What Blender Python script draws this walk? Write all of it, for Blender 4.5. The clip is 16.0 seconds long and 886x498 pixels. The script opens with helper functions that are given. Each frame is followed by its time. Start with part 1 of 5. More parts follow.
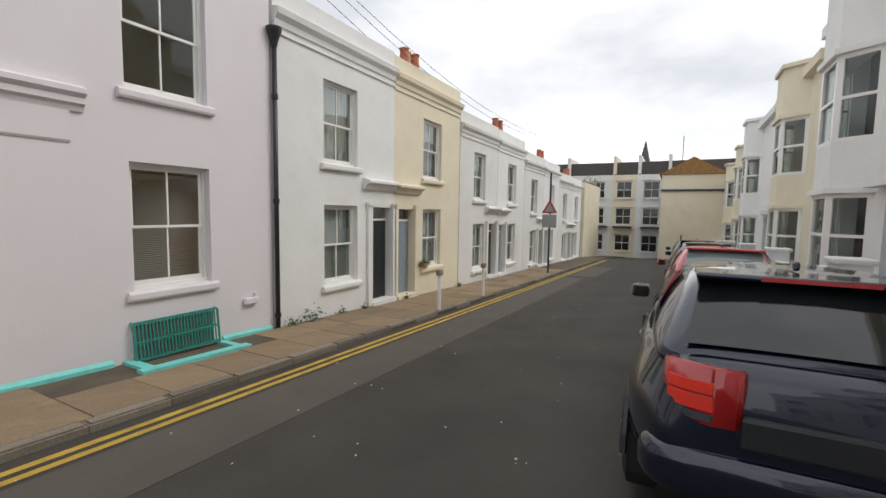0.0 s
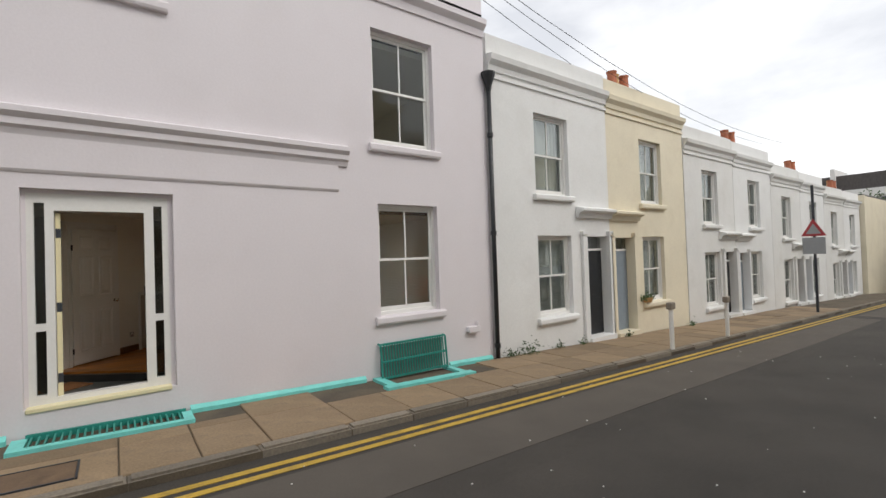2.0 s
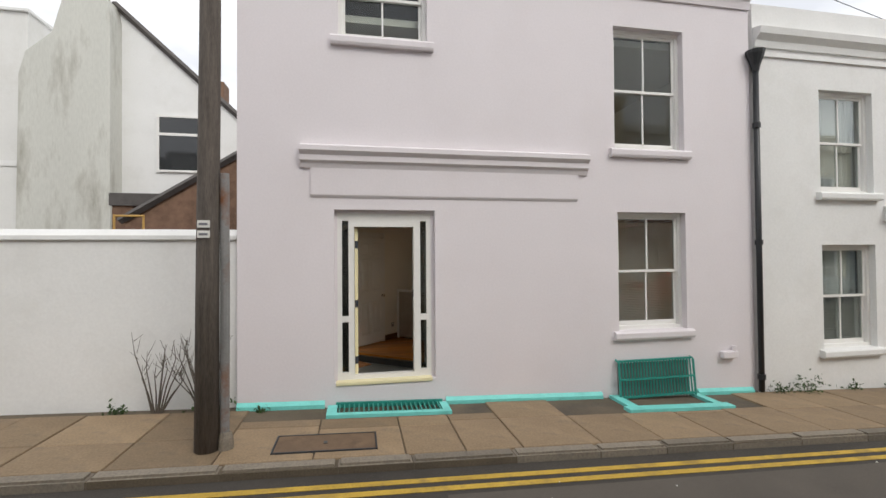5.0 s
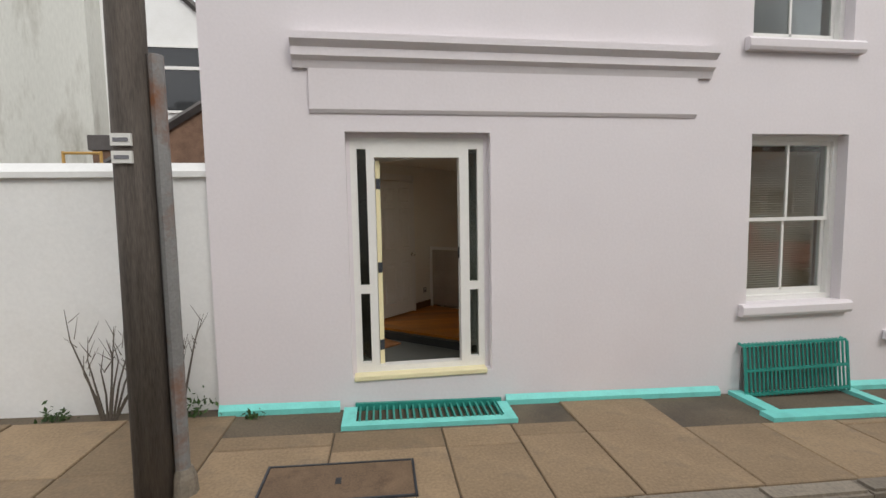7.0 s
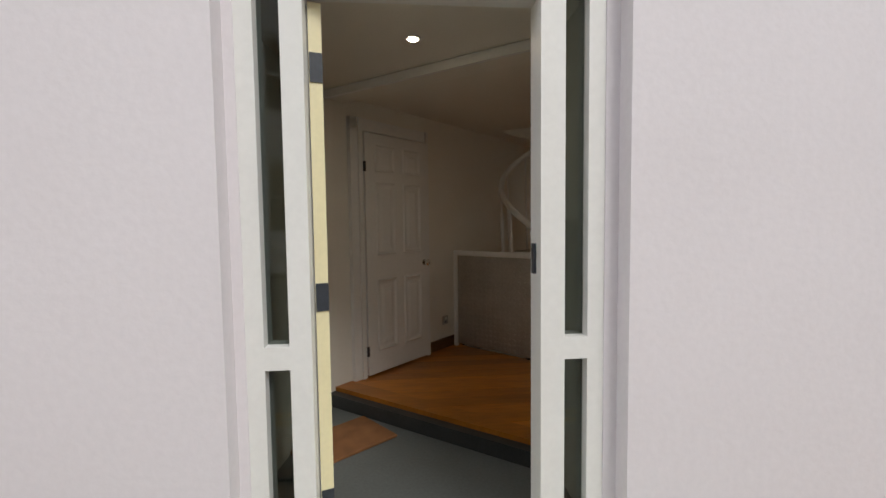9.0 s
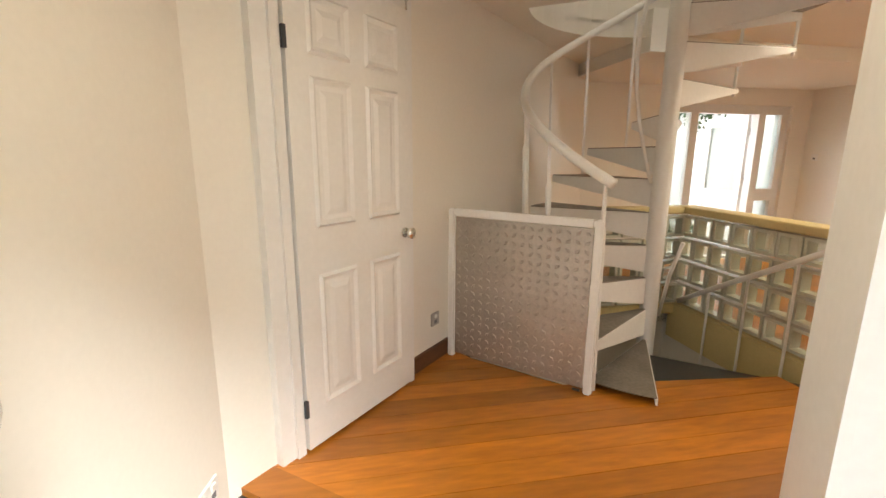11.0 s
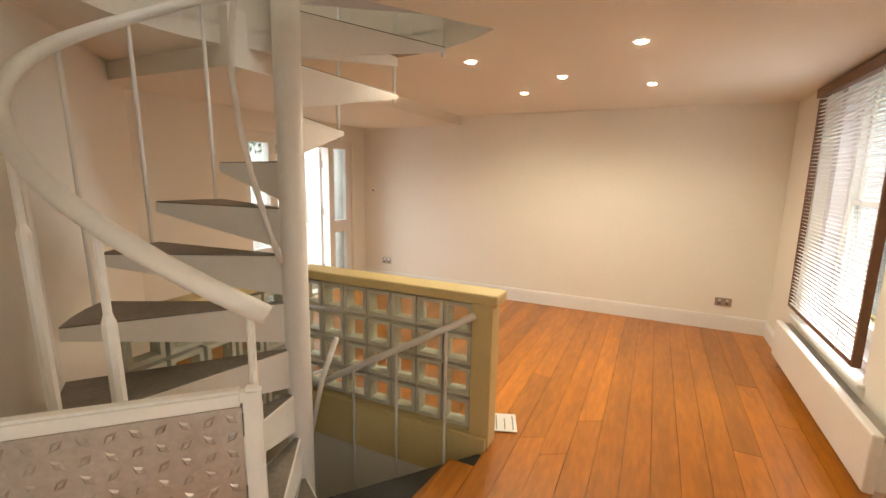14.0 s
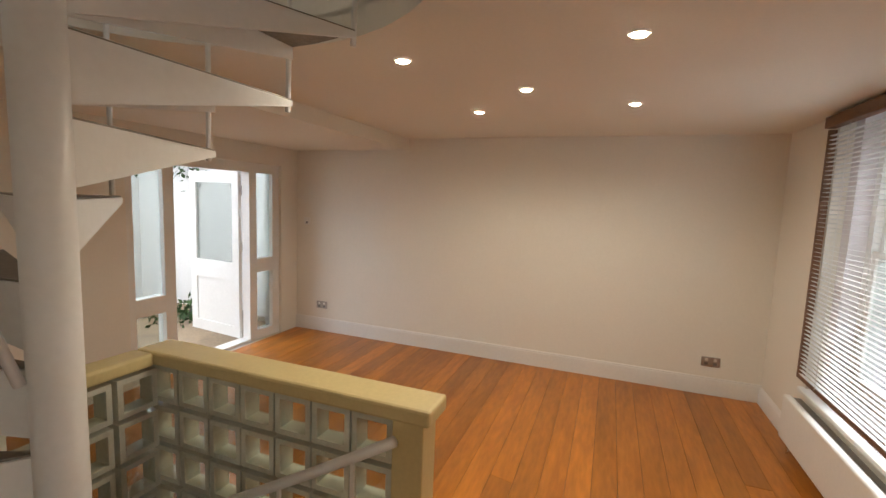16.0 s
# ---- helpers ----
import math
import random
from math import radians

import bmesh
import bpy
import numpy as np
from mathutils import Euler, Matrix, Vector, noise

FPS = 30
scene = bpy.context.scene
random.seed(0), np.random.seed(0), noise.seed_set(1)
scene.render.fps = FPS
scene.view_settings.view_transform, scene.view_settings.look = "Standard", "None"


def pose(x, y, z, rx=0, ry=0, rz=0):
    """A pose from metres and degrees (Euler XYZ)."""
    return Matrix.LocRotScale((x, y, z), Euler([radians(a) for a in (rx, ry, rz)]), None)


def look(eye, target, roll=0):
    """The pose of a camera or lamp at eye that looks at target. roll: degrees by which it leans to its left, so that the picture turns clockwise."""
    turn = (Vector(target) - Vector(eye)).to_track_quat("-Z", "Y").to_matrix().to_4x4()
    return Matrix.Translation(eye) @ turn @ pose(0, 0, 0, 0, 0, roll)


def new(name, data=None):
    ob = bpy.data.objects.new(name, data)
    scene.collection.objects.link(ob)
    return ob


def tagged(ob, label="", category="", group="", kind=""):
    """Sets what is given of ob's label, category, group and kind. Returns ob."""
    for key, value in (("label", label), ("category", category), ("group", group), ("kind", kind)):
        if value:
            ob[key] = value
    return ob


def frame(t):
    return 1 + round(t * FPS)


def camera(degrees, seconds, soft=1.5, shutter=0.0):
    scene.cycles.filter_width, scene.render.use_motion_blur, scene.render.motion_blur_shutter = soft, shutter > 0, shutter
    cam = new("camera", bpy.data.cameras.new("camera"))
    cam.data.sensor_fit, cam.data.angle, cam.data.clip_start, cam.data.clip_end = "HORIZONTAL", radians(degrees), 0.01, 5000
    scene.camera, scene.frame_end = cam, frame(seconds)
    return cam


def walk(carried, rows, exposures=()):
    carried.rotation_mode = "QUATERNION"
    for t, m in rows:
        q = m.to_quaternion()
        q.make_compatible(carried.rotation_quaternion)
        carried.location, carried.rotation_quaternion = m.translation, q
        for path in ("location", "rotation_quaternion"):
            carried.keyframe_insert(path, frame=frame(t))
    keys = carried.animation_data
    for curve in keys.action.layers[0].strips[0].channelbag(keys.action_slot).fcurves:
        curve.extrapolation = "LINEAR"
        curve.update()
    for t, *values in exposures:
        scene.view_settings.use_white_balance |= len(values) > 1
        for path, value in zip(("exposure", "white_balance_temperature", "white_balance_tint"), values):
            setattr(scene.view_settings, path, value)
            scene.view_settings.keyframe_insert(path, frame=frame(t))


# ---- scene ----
cam = camera(90.0, 16.0)
PATH = [
    (0, (0.119, -6.533, 2.033), (1.881, -5.602, 1.868), 0.9),
    (0.5, (0.115, -6.547, 2.045), (1.889, -5.637, 1.877), 1.5),
    (1, (0.142, -6.558, 2.015), (1.928, -5.665, 1.909), 1.0),
    (1.5, (0.256, -6.458, 1.857), (1.886, -5.3, 1.815), -0.5),
    (2, (0.119, -6.183, 1.779), (1.31, -4.576, 1.814), -2.0),
    (2.5, (-0.106, -6.271, 1.764), (0.59, -4.396, 1.802), -1.3),
    (3, (-0.127, -6.233, 1.739), (0.251, -4.271, 1.829), -1.1),
    (3.2, (-0.118, -6.191, 1.746), (0.255, -4.241, 1.989), -1.7),
    (5.3, (-0.36, -5.886, 2.022), (0.019, -3.922, 2.021), 0.0),
    (5.5, (-0.342, -5.791, 2.012), (0.053, -3.83, 1.995), 0.8),
    (6, (-0.339, -5.366, 1.939), (0.041, -3.403, 1.878), -0.3),
    (6.5, (-0.358, -4.83, 1.947), (-0.093, -2.85, 1.851), -0.1),
    (7, (-0.355, -4.141, 1.889), (-0.08, -2.167, 1.729), -1.0),
    (7.5, (-0.297, -3.405, 1.864), (-0.004, -1.431, 1.734), 0.7),
    (8, (-0.422, -2.68, 1.651), (-0.041, -0.717, 1.68), -0.0),
    (8.5, (-0.106, -2.118, 1.724), (-0.018, -0.12, 1.738), -1.9),
    (9, (-0.079, -1.446, 1.641), (0.097, 0.542, 1.521), -0.7),
    (9.2, (-0.073, -1.175, 1.633), (0.14, 0.806, 1.462), -0.8),
    (11.3, (-0.135, 0.449, 1.695), (0.244, 2.368, 1.279), 0.6),
    (11.5, (-0.089, 0.51, 1.787), (0.279, 2.435, 1.388), 1.5),
    (12, (-0.023, 0.724, 1.866), (0.589, 2.599, 1.533), 1.9),
    (12.5, (-0.039, 1.019, 1.871), (0.991, 2.694, 1.505), 2.4),
    (13, (0.081, 1.187, 1.884), (1.466, 2.584, 1.524), 1.0),
    (13.5, (0.2, 1.365, 1.865), (1.804, 2.489, 1.459), -1.0),
    (14, (0.322, 1.489, 1.913), (2.103, 2.334, 1.577), 1.1),
    (14.5, (0.431, 1.595, 1.993), (2.253, 2.354, 1.667), 1.2),
    (15, (0.673, 1.602, 1.994), (2.591, 2.121, 1.761), 1.6),
    (15.5, (0.931, 1.609, 1.993), (2.841, 2.14, 1.727), 1.8),
    (16, (1.171, 1.674, 1.989), (3.032, 2.374, 1.769), 2.2),
]
EXPOSURES = [
    (0, 0.34, 6500, 10), (1.5, 0.3, 6500, 10), (2.5, 0.48, 6500, 10), (8.0, 0.52, 6500, 10), (8.6, 0.7, 6400, 10), (9.3, 0.75, 6330, 10), (11.0, 3.4, 6400, 10),
    (12.0, 3.55, 6300, 10), (13.0, 3.5, 6450, 10), (14.0, 3.4, 6450, 10), (15.0, 3.15, 6150, 10), (15.5, 3.0, 5900, 10), (16.0, 2.7, 5950, 10)]
walk(cam, [(t, look(eye, target, roll)) for t, eye, target, roll in PATH], EXPOSURES)

LAMP_WATTS = 3.4
# ---------- world, sun, lamps ----------
world = bpy.data.worlds.new("world")
scene.world = world
world.use_nodes = True
wn, wl = world.node_tree.nodes, world.node_tree.links
wn.clear()
w_out = wn.new("ShaderNodeOutputWorld")
w_bg = wn.new("ShaderNodeBackground")
w_sky = wn.new("ShaderNodeTexSky")
w_sky.sky_type = 'NISHITA'
w_sky.sun_disc = False
w_sky.sun_elevation = radians(38)
w_sky.sun_rotation = radians(200)
w_co = wn.new("ShaderNodeTexCoord")
w_map = wn.new("ShaderNodeMapping")
w_map.inputs["Scale"].default_value = (1.0, 1.0, 2.6)
w_noise = wn.new("ShaderNodeTexNoise")
w_noise.inputs["Scale"].default_value = 2.2
w_noise.inputs["Detail"].default_value = 7
w_noise.inputs["Roughness"].default_value = 0.55
w_ramp = wn.new("ShaderNodeValToRGB")
w_ramp.color_ramp.elements[0].position = 0.34
w_ramp.color_ramp.elements[0].color = (6.0, 6.15, 6.5, 1)
w_ramp.color_ramp.elements[1].position = 0.66
w_ramp.color_ramp.elements[1].color = (9.6, 9.6, 9.6, 1)
w_mix = wn.new("ShaderNodeMix")
w_mix.data_type = 'RGBA'
w_mix.inputs[0].default_value = 0.93
wl.new(w_co.outputs["Generated"], w_map.inputs["Vector"])
wl.new(w_map.outputs["Vector"], w_noise.inputs["Vector"])
wl.new(w_noise.outputs["Fac"], w_ramp.inputs["Fac"])
wl.new(w_sky.outputs["Color"], w_mix.inputs[6])
wl.new(w_ramp.outputs["Color"], w_mix.inputs[7])
wl.new(w_mix.outputs[2], w_bg.inputs["Color"])
w_bg.inputs["Strength"].default_value = 0.105
wl.new(w_bg.outputs["Background"], w_out.inputs["Surface"])

sun_data = bpy.data.lights.new("sun", 'SUN')
sun_data.energy = 1.0
sun_data.angle = radians(25)
sun_data.color = (1.0, 0.96, 0.9)
sun_ob = new("sun", sun_data)
sun_ob.matrix_world = look((10, -20, 22), (0, 0, 0))

# ---------- materials ----------


def material(name, color, rough=0.6, metal=0.0, scale=6.0, vary=0.06, bump=0.1, fine=60.0, spec=0.5, stain=None, stain_amount=0.0,
             stain_scale=1.2, coat=0.0, per_object=0.0, stretch=(1, 1, 1)):
    m = bpy.data.materials.new(name)
    m.use_nodes = True
    n, l = m.node_tree.nodes, m.node_tree.links
    b = n["Principled BSDF"]
    b.inputs["Roughness"].default_value = rough
    b.inputs["Metallic"].default_value = metal
    b.inputs["Specular IOR Level"].default_value = spec
    b.inputs["Coat Weight"].default_value = coat
    co = n.new("ShaderNodeTexCoord")
    mp = n.new("ShaderNodeMapping")
    mp.inputs["Scale"].default_value = stretch
    l.new(co.outputs["Object"], mp.inputs["Vector"])
    big = n.new("ShaderNodeTexNoise")
    big.inputs["Scale"].default_value = scale
    big.inputs["Detail"].default_value = 5
    small = n.new("ShaderNodeTexNoise")
    small.inputs["Scale"].default_value = fine
    small.inputs["Detail"].default_value = 4
    for t in (big, small):
        l.new(mp.outputs["Vector"], t.inputs["Vector"])
    add = n.new("ShaderNodeMath")
    add.operation = 'ADD'
    l.new(big.outputs["Fac"], add.inputs[0])
    l.new(small.outputs["Fac"], add.inputs[1])
    ramp = n.new("ShaderNodeValToRGB")
    half = n.new("ShaderNodeMath")
    half.operation = 'MULTIPLY'
    half.inputs[1].default_value = 0.5
    l.new(add.outputs[0], half.inputs[0])
    l.new(half.outputs[0], ramp.inputs["Fac"])
    ramp.color_ramp.elements[0].position = 0.3
    ramp.color_ramp.elements[1].position = 0.7
    ramp.color_ramp.elements[0].color = (*[c * (1 - vary * 1.6) for c in color], 1)
    ramp.color_ramp.elements[1].color = (*[min(1, c * (1 + vary)) for c in color], 1)
    out = ramp.outputs["Color"]
    if stain:
        sn = n.new("ShaderNodeTexNoise")
        sn.inputs["Scale"].default_value = stain_scale
        sn.inputs["Detail"].default_value = 8
        sn.inputs["Roughness"].default_value = 0.65
        l.new(mp.outputs["Vector"], sn.inputs["Vector"])
        sr = n.new("ShaderNodeMapRange")
        sr.inputs["From Min"].default_value = 0.5
        sr.inputs["From Max"].default_value = 0.72
        sr.inputs["To Max"].default_value = stain_amount
        l.new(sn.outputs["Fac"], sr.inputs["Value"])
        mx = n.new("ShaderNodeMix")
        mx.data_type = 'RGBA'
        mx.inputs[7].default_value = (*stain, 1)
        l.new(sr.outputs["Result"], mx.inputs[0])
        l.new(out, mx.inputs[6])
        out = mx.outputs[2]
    if per_object:
        oi = n.new("ShaderNodeObjectInfo")
        hs = n.new("ShaderNodeHueSaturation")
        mr = n.new("ShaderNodeMapRange")
        mr.inputs["To Min"].default_value = 1 - per_object
        mr.inputs["To Max"].default_value = 1 + per_object
        l.new(oi.outputs["Random"], mr.inputs["Value"])
        l.new(mr.outputs["Result"], hs.inputs["Value"])
        l.new(out, hs.inputs["Color"])
        out = hs.outputs["Color"]
    l.new(out, b.inputs["Base Color"])
    if bump:
        bp = n.new("ShaderNodeBump")
        bp.inputs["Strength"].default_value = bump
        bp.inputs["Distance"].default_value = 0.01
        l.new(half.outputs[0], bp.inputs["Height"])
        l.new(bp.outputs["Normal"], b.inputs["Normal"])
    return m


def glass_material(name, tint, gloss=0.12, rough=0.01):
    m = bpy.data.materials.new(name)
    m.use_nodes = True
    n, l = m.node_tree.nodes, m.node_tree.links
    n.clear()
    o = n.new("ShaderNodeOutputMaterial")
    t = n.new("ShaderNodeBsdfTransparent")
    t.inputs["Color"].default_value = (*tint, 1)
    g = n.new("ShaderNodeBsdfGlossy")
    g.inputs["Roughness"].default_value = rough
    lw = n.new("ShaderNodeLayerWeight")
    lw.inputs["Blend"].default_value = 0.25
    mr = n.new("ShaderNodeMapRange")
    mr.inputs["To Min"].default_value = gloss * 0.2
    mr.inputs["To Max"].default_value = 0.55
    l.new(lw.outputs["Fresnel"], mr.inputs["Value"])
    mx = n.new("ShaderNodeMixShader")
    l.new(mr.outputs["Result"], mx.inputs[0])
    l.new(t.outputs[0], mx.inputs[1])
    l.new(g.outputs[0], mx.inputs[2])
    l.new(mx.outputs[0], o.inputs["Surface"])
    return m


def glow_material(name, color, strength):
    m = bpy.data.materials.new(name)
    m.use_nodes = True
    b = m.node_tree.nodes["Principled BSDF"]
    b.inputs["Base Color"].default_value = (*color, 1)
    b.inputs["Emission Color"].default_value = (*color, 1)
    b.inputs["Emission Strength"].default_value = strength
    return m


PINK = material("pink_render", (0.74, 0.695, 0.715), 0.75, scale=0.9, vary=0.03, bump=0.18, fine=35, stain=(0.66, 0.6, 0.6), stain_amount=0.25, stain_scale=0.7)
WHITE_RENDER = material("white_render", (0.78, 0.78, 0.765), 0.75, scale=1.0, vary=0.04, bump=0.2, fine=30, stain=(0.6, 0.59, 0.55), stain_amount=0.3)
OFFWHITE_RENDER = material("offwhite_render", (0.74, 0.735, 0.71), 0.75, scale=1.1, vary=0.05, bump=0.2, fine=30, stain=(0.55, 0.53, 0.48), stain_amount=0.35)
CREAM_RENDER = material("cream_render", (0.77, 0.70, 0.54), 0.75, scale=1.0, vary=0.05, bump=0.2, fine=30, stain=(0.55, 0.47, 0.33), stain_amount=0.3)
STAINED_RENDER = material("stained_render", (0.6, 0.6, 0.55), 0.8, scale=0.8, vary=0.08, bump=0.25, fine=25, stain=(0.22, 0.2, 0.15), stain_amount=0.75, stain_scale=1.6, stretch=(1, 1, 0.25))
TURQUOISE = material("turquoise_paint", (0.2, 0.68, 0.62), 0.55, scale=5, vary=0.07, bump=0.2, fine=50, stain=(0.12, 0.35, 0.32), stain_amount=0.35, stain_scale=4)
GREEN_IRON = material("green_iron_paint", (0.03, 0.27, 0.22), 0.45, scale=8, vary=0.15, bump=0.2, fine=60)
WHITE_PAINT = material("white_gloss_paint", (0.8, 0.79, 0.76), 0.35, scale=3, vary=0.03, bump=0.04, fine=40)
CREAM_PAINT = material("cream_door_edge_paint", (0.8, 0.72, 0.45), 0.4, scale=4, vary=0.04, bump=0.05)
BLACK_PAINT = material("black_paint", (0.02, 0.022, 0.025), 0.4, scale=6, vary=0.15, bump=0.1)
BLUE_GREY_PAINT = material("blue_grey_paint", (0.25, 0.3, 0.35), 0.4, scale=6, vary=0.08, bump=0.1)
ASPHALT = material("asphalt", (0.06, 0.052, 0.043), 0.85, scale=0.7, vary=0.34, bump=0.8, fine=90, stain=(0.075, 0.066, 0.056), stain_amount=0.6, stain_scale=0.45)
ASPHALT_PATCH = material("asphalt_patch", (0.105, 0.09, 0.074), 0.85, scale=1.5, vary=0.15, bump=0.5, fine=90)
PAVING = material("paving_stone", (0.27, 0.192, 0.115), 0.75, scale=2.2, vary=0.22, bump=0.35, fine=45, stain=(0.1, 0.085, 0.068), stain_amount=0.5, stain_scale=2.5, per_object=0.22)
PAVING_BASE = material("pavement_bed", (0.13, 0.102, 0.07), 0.9, scale=1.5, vary=0.25, bump=0.4, stain=(0.05, 0.045, 0.04), stain_amount=0.6)
KERB_STONE = material("kerb_stone", (0.24, 0.205, 0.16), 0.75, scale=3, vary=0.25, bump=0.4, fine=40, stain=(0.06, 0.058, 0.055), stain_amount=0.7, stain_scale=3, per_object=0.2)
COVER = material("rusty_cover_plate", (0.17, 0.11, 0.065), 0.75, scale=4, vary=0.25, bump=0.4, fine=70, stain=(0.08, 0.05, 0.03), stain_amount=0.7, stain_scale=5)
YELLOW_LINE = material("yellow_road_paint", (0.55, 0.36, 0.05), 0.7, scale=4, vary=0.2, bump=0.3, fine=60, stain=(0.16, 0.12, 0.06), stain_amount=0.6, stain_scale=6)
OLD_WOOD = material("weathered_pole_wood", (0.12, 0.1, 0.085), 0.85, scale=9, vary=0.35, bump=0.6, fine=60, stretch=(3, 3, 0.25))
RUST = material("rusty_galvanised_steel", (0.24, 0.235, 0.23), 0.6, scale=4, vary=0.15, bump=0.3, stain=(0.2, 0.07, 0.02), stain_amount=1.0, stain_scale=3.5)
LEAD = material("dark_iron", (0.035, 0.04, 0.05), 0.45, scale=6, vary=0.2, bump=0.2)
SLATE = material("roof_slate", (0.09, 0.08, 0.075), 0.7, scale=5, vary=0.25, bump=0.4)
ORANGE_TILE = material("orange_roof_tile", (0.3, 0.16, 0.05), 0.8, scale=5, vary=0.3, bump=0.4)
TERRACOTTA = material("terracotta_pot", (0.42, 0.14, 0.07), 0.75, scale=7, vary=0.2, bump=0.2)
BUFF_POT = material("buff_chimney_pot", (0.5, 0.29, 0.12), 0.75, scale=7, vary=0.2, bump=0.2)
BRICK = material("old_brown_brick", (0.17, 0.1, 0.065), 0.85, scale=6, vary=0.3, bump=0.3, per_object=0.3)
GLASS = glass_material("window_glass", (0.85, 0.88, 0.87), 0.16)
FROST_GLASS = glass_material("smoked_side_glass", (0.5, 0.54, 0.52), 0.14)
BLOCK_GLASS = glass_material("glass_block_pane", (0.86, 0.88, 0.84), 0.3, 0.12)
CURTAIN = material("net_curtain", (0.72, 0.72, 0.7), 0.9, scale=3, vary=0.1, bump=0.3, stretch=(12, 1, 0.3))
# dark grey that puts the shade of unlit rooms and pits into the colour
SHADE_GREY = material("shade_grey_fill", (0.16, 0.15, 0.14), 0.9, bump=0)
LEAF = material("leaf_green", (0.05, 0.1, 0.025), 0.6, scale=8, vary=0.35, bump=0.0, per_object=0.2)
TWIG = material("dry_twig", (0.13, 0.11, 0.09), 0.85, scale=8, vary=0.25, bump=0.2)
INNER_WALL = material("cream_emulsion_wall", (0.81, 0.775, 0.7), 0.7, scale=0.8, vary=0.02, bump=0.05, fine=50)
CEILING_PAINT = material("ceiling_emulsion", (0.8, 0.76, 0.68), 0.75, scale=0.8, vary=0.02, bump=0.04, fine=50)
BAL_PAINT = material("yellow_cream_paint", (0.66, 0.54, 0.26), 0.45, scale=2, vary=0.05, bump=0.06)
PINE = material("varnished_pine_board", (0.47, 0.165, 0.012), 0.36, scale=2.2, vary=0.22, bump=0.05, fine=14, stain=(0.28, 0.08, 0.008), stain_amount=0.6, stain_scale=3.2, coat=0.2, per_object=0.26, stretch=(0.5, 2.6, 1))
GREY_FLOOR = material("grey_lobby_floor", (0.13, 0.14, 0.135), 0.35, scale=2, vary=0.15, bump=0.05)
DARK_STEP = material("dark_step_stone", (0.035, 0.037, 0.036), 0.45, scale=5, vary=0.2, bump=0.1)
COIR = material("coir_doormat", (0.27, 0.12, 0.045), 0.95, scale=8, vary=0.3, bump=0.8, fine=220)
TREAD_PLATE = material("aluminium_chequer_plate", (0.5, 0.47, 0.43), 0.45, metal=0.85, scale=5, vary=0.12, bump=0.1, fine=70)
TREAD_TOP = material("worn_tread_plate", (0.26, 0.235, 0.2), 0.45, metal=0.6, scale=6, vary=0.2, bump=0.5, fine=55)
CHROME = material("chrome", (0.75, 0.74, 0.7), 0.15, metal=1.0, vary=0.02, bump=0)
BLIND = material("white_blind_slat", (0.8, 0.8, 0.8), 0.5, vary=0.02, bump=0)
BROWN_WOOD = material("brown_stained_wood", (0.16, 0.07, 0.03), 0.45, scale=5, vary=0.25, bump=0.15, stretch=(0.3, 3, 3))
GREY_METAL = material("brushed_steel_plate", (0.45, 0.43, 0.4), 0.3, metal=0.9, vary=0.05, bump=0.05)
PAPER = material("printed_paper", (0.75, 0.74, 0.7), 0.8, vary=0.03, bump=0)
INK = material("grey_print", (0.2, 0.2, 0.22), 0.8, vary=0.03, bump=0)
CAR_BLUE = material("dark_blue_car_paint", (0.006, 0.011, 0.03), 0.22, metal=0.3, vary=0.05, bump=0.0, coat=1.0)
CAR_RED = material("red_car_paint", (0.5, 0.02, 0.03), 0.25, vary=0.05, bump=0.0, coat=0.8)
CAR_GREY = material("grey_car_paint", (0.09, 0.1, 0.12), 0.25, metal=0.4, vary=0.05, bump=0.0, coat=0.8)
CAR_GLASS = material("tinted_car_glass", (0.012, 0.014, 0.016), 0.05, vary=0.05, bump=0.0, spec=0.8)
PALE_GLASS = material("pale_windscreen", (0.2, 0.25, 0.25), 0.05, vary=0.05, bump=0.0, spec=0.9)
TYRE = material("tyre_rubber", (0.015, 0.015, 0.016), 0.8, vary=0.1, bump=0.2)
RED_LENS = material("red_lamp_lens", (0.42, 0.01, 0.012), 0.12, vary=0.08, bump=0.0, coat=1.0)
BRIGHT_LENS = material("bright_red_lens", (0.85, 0.05, 0.03), 0.12, vary=0.05, bump=0.0, coat=1.0)
SIGN_RED = material("sign_red", (0.4, 0.04, 0.05), 0.5, vary=0.05, bump=0)
SIGN_GREY = material("sign_grey", (0.3, 0.31, 0.32), 0.5, vary=0.05, bump=0)
GOLD_TUBE = material("yellow_scaffold_paint", (0.5, 0.3, 0.08), 0.5, vary=0.1, bump=0.1)
LAMP_GLOW = glow_material("warm_lamp_glow", (1.0, 0.82, 0.55), 30.0)

# ---------- helpers ----------


def part(name, bm, mat, parent=None, label="", smooth=False):
    me = bpy.data.meshes.new(name)
    bmesh.ops.recalc_face_normals(bm, faces=bm.faces)
    if smooth:
        for f in bm.faces:
            f.smooth = True
    bm.to_mesh(me)
    bm.free()
    me.materials.append(mat)
    ob = new(name, me)
    if parent:
        ob.parent = parent
    if label:
        tagged(ob, label=label)
    return ob


def thing(name, label, category, at=(0, 0, 0), rz=0.0, group="", kind=""):
    ob = new(name)
    ob.empty_display_size = 0.1
    ob.matrix_world = pose(at[0], at[1], at[2], 0, 0, rz)
    return tagged(ob, label=label, category=category, group=group, kind=kind)


def struct(ob, label, category="wall"):
    return tagged(ob, label=label, category=category, kind="structure")


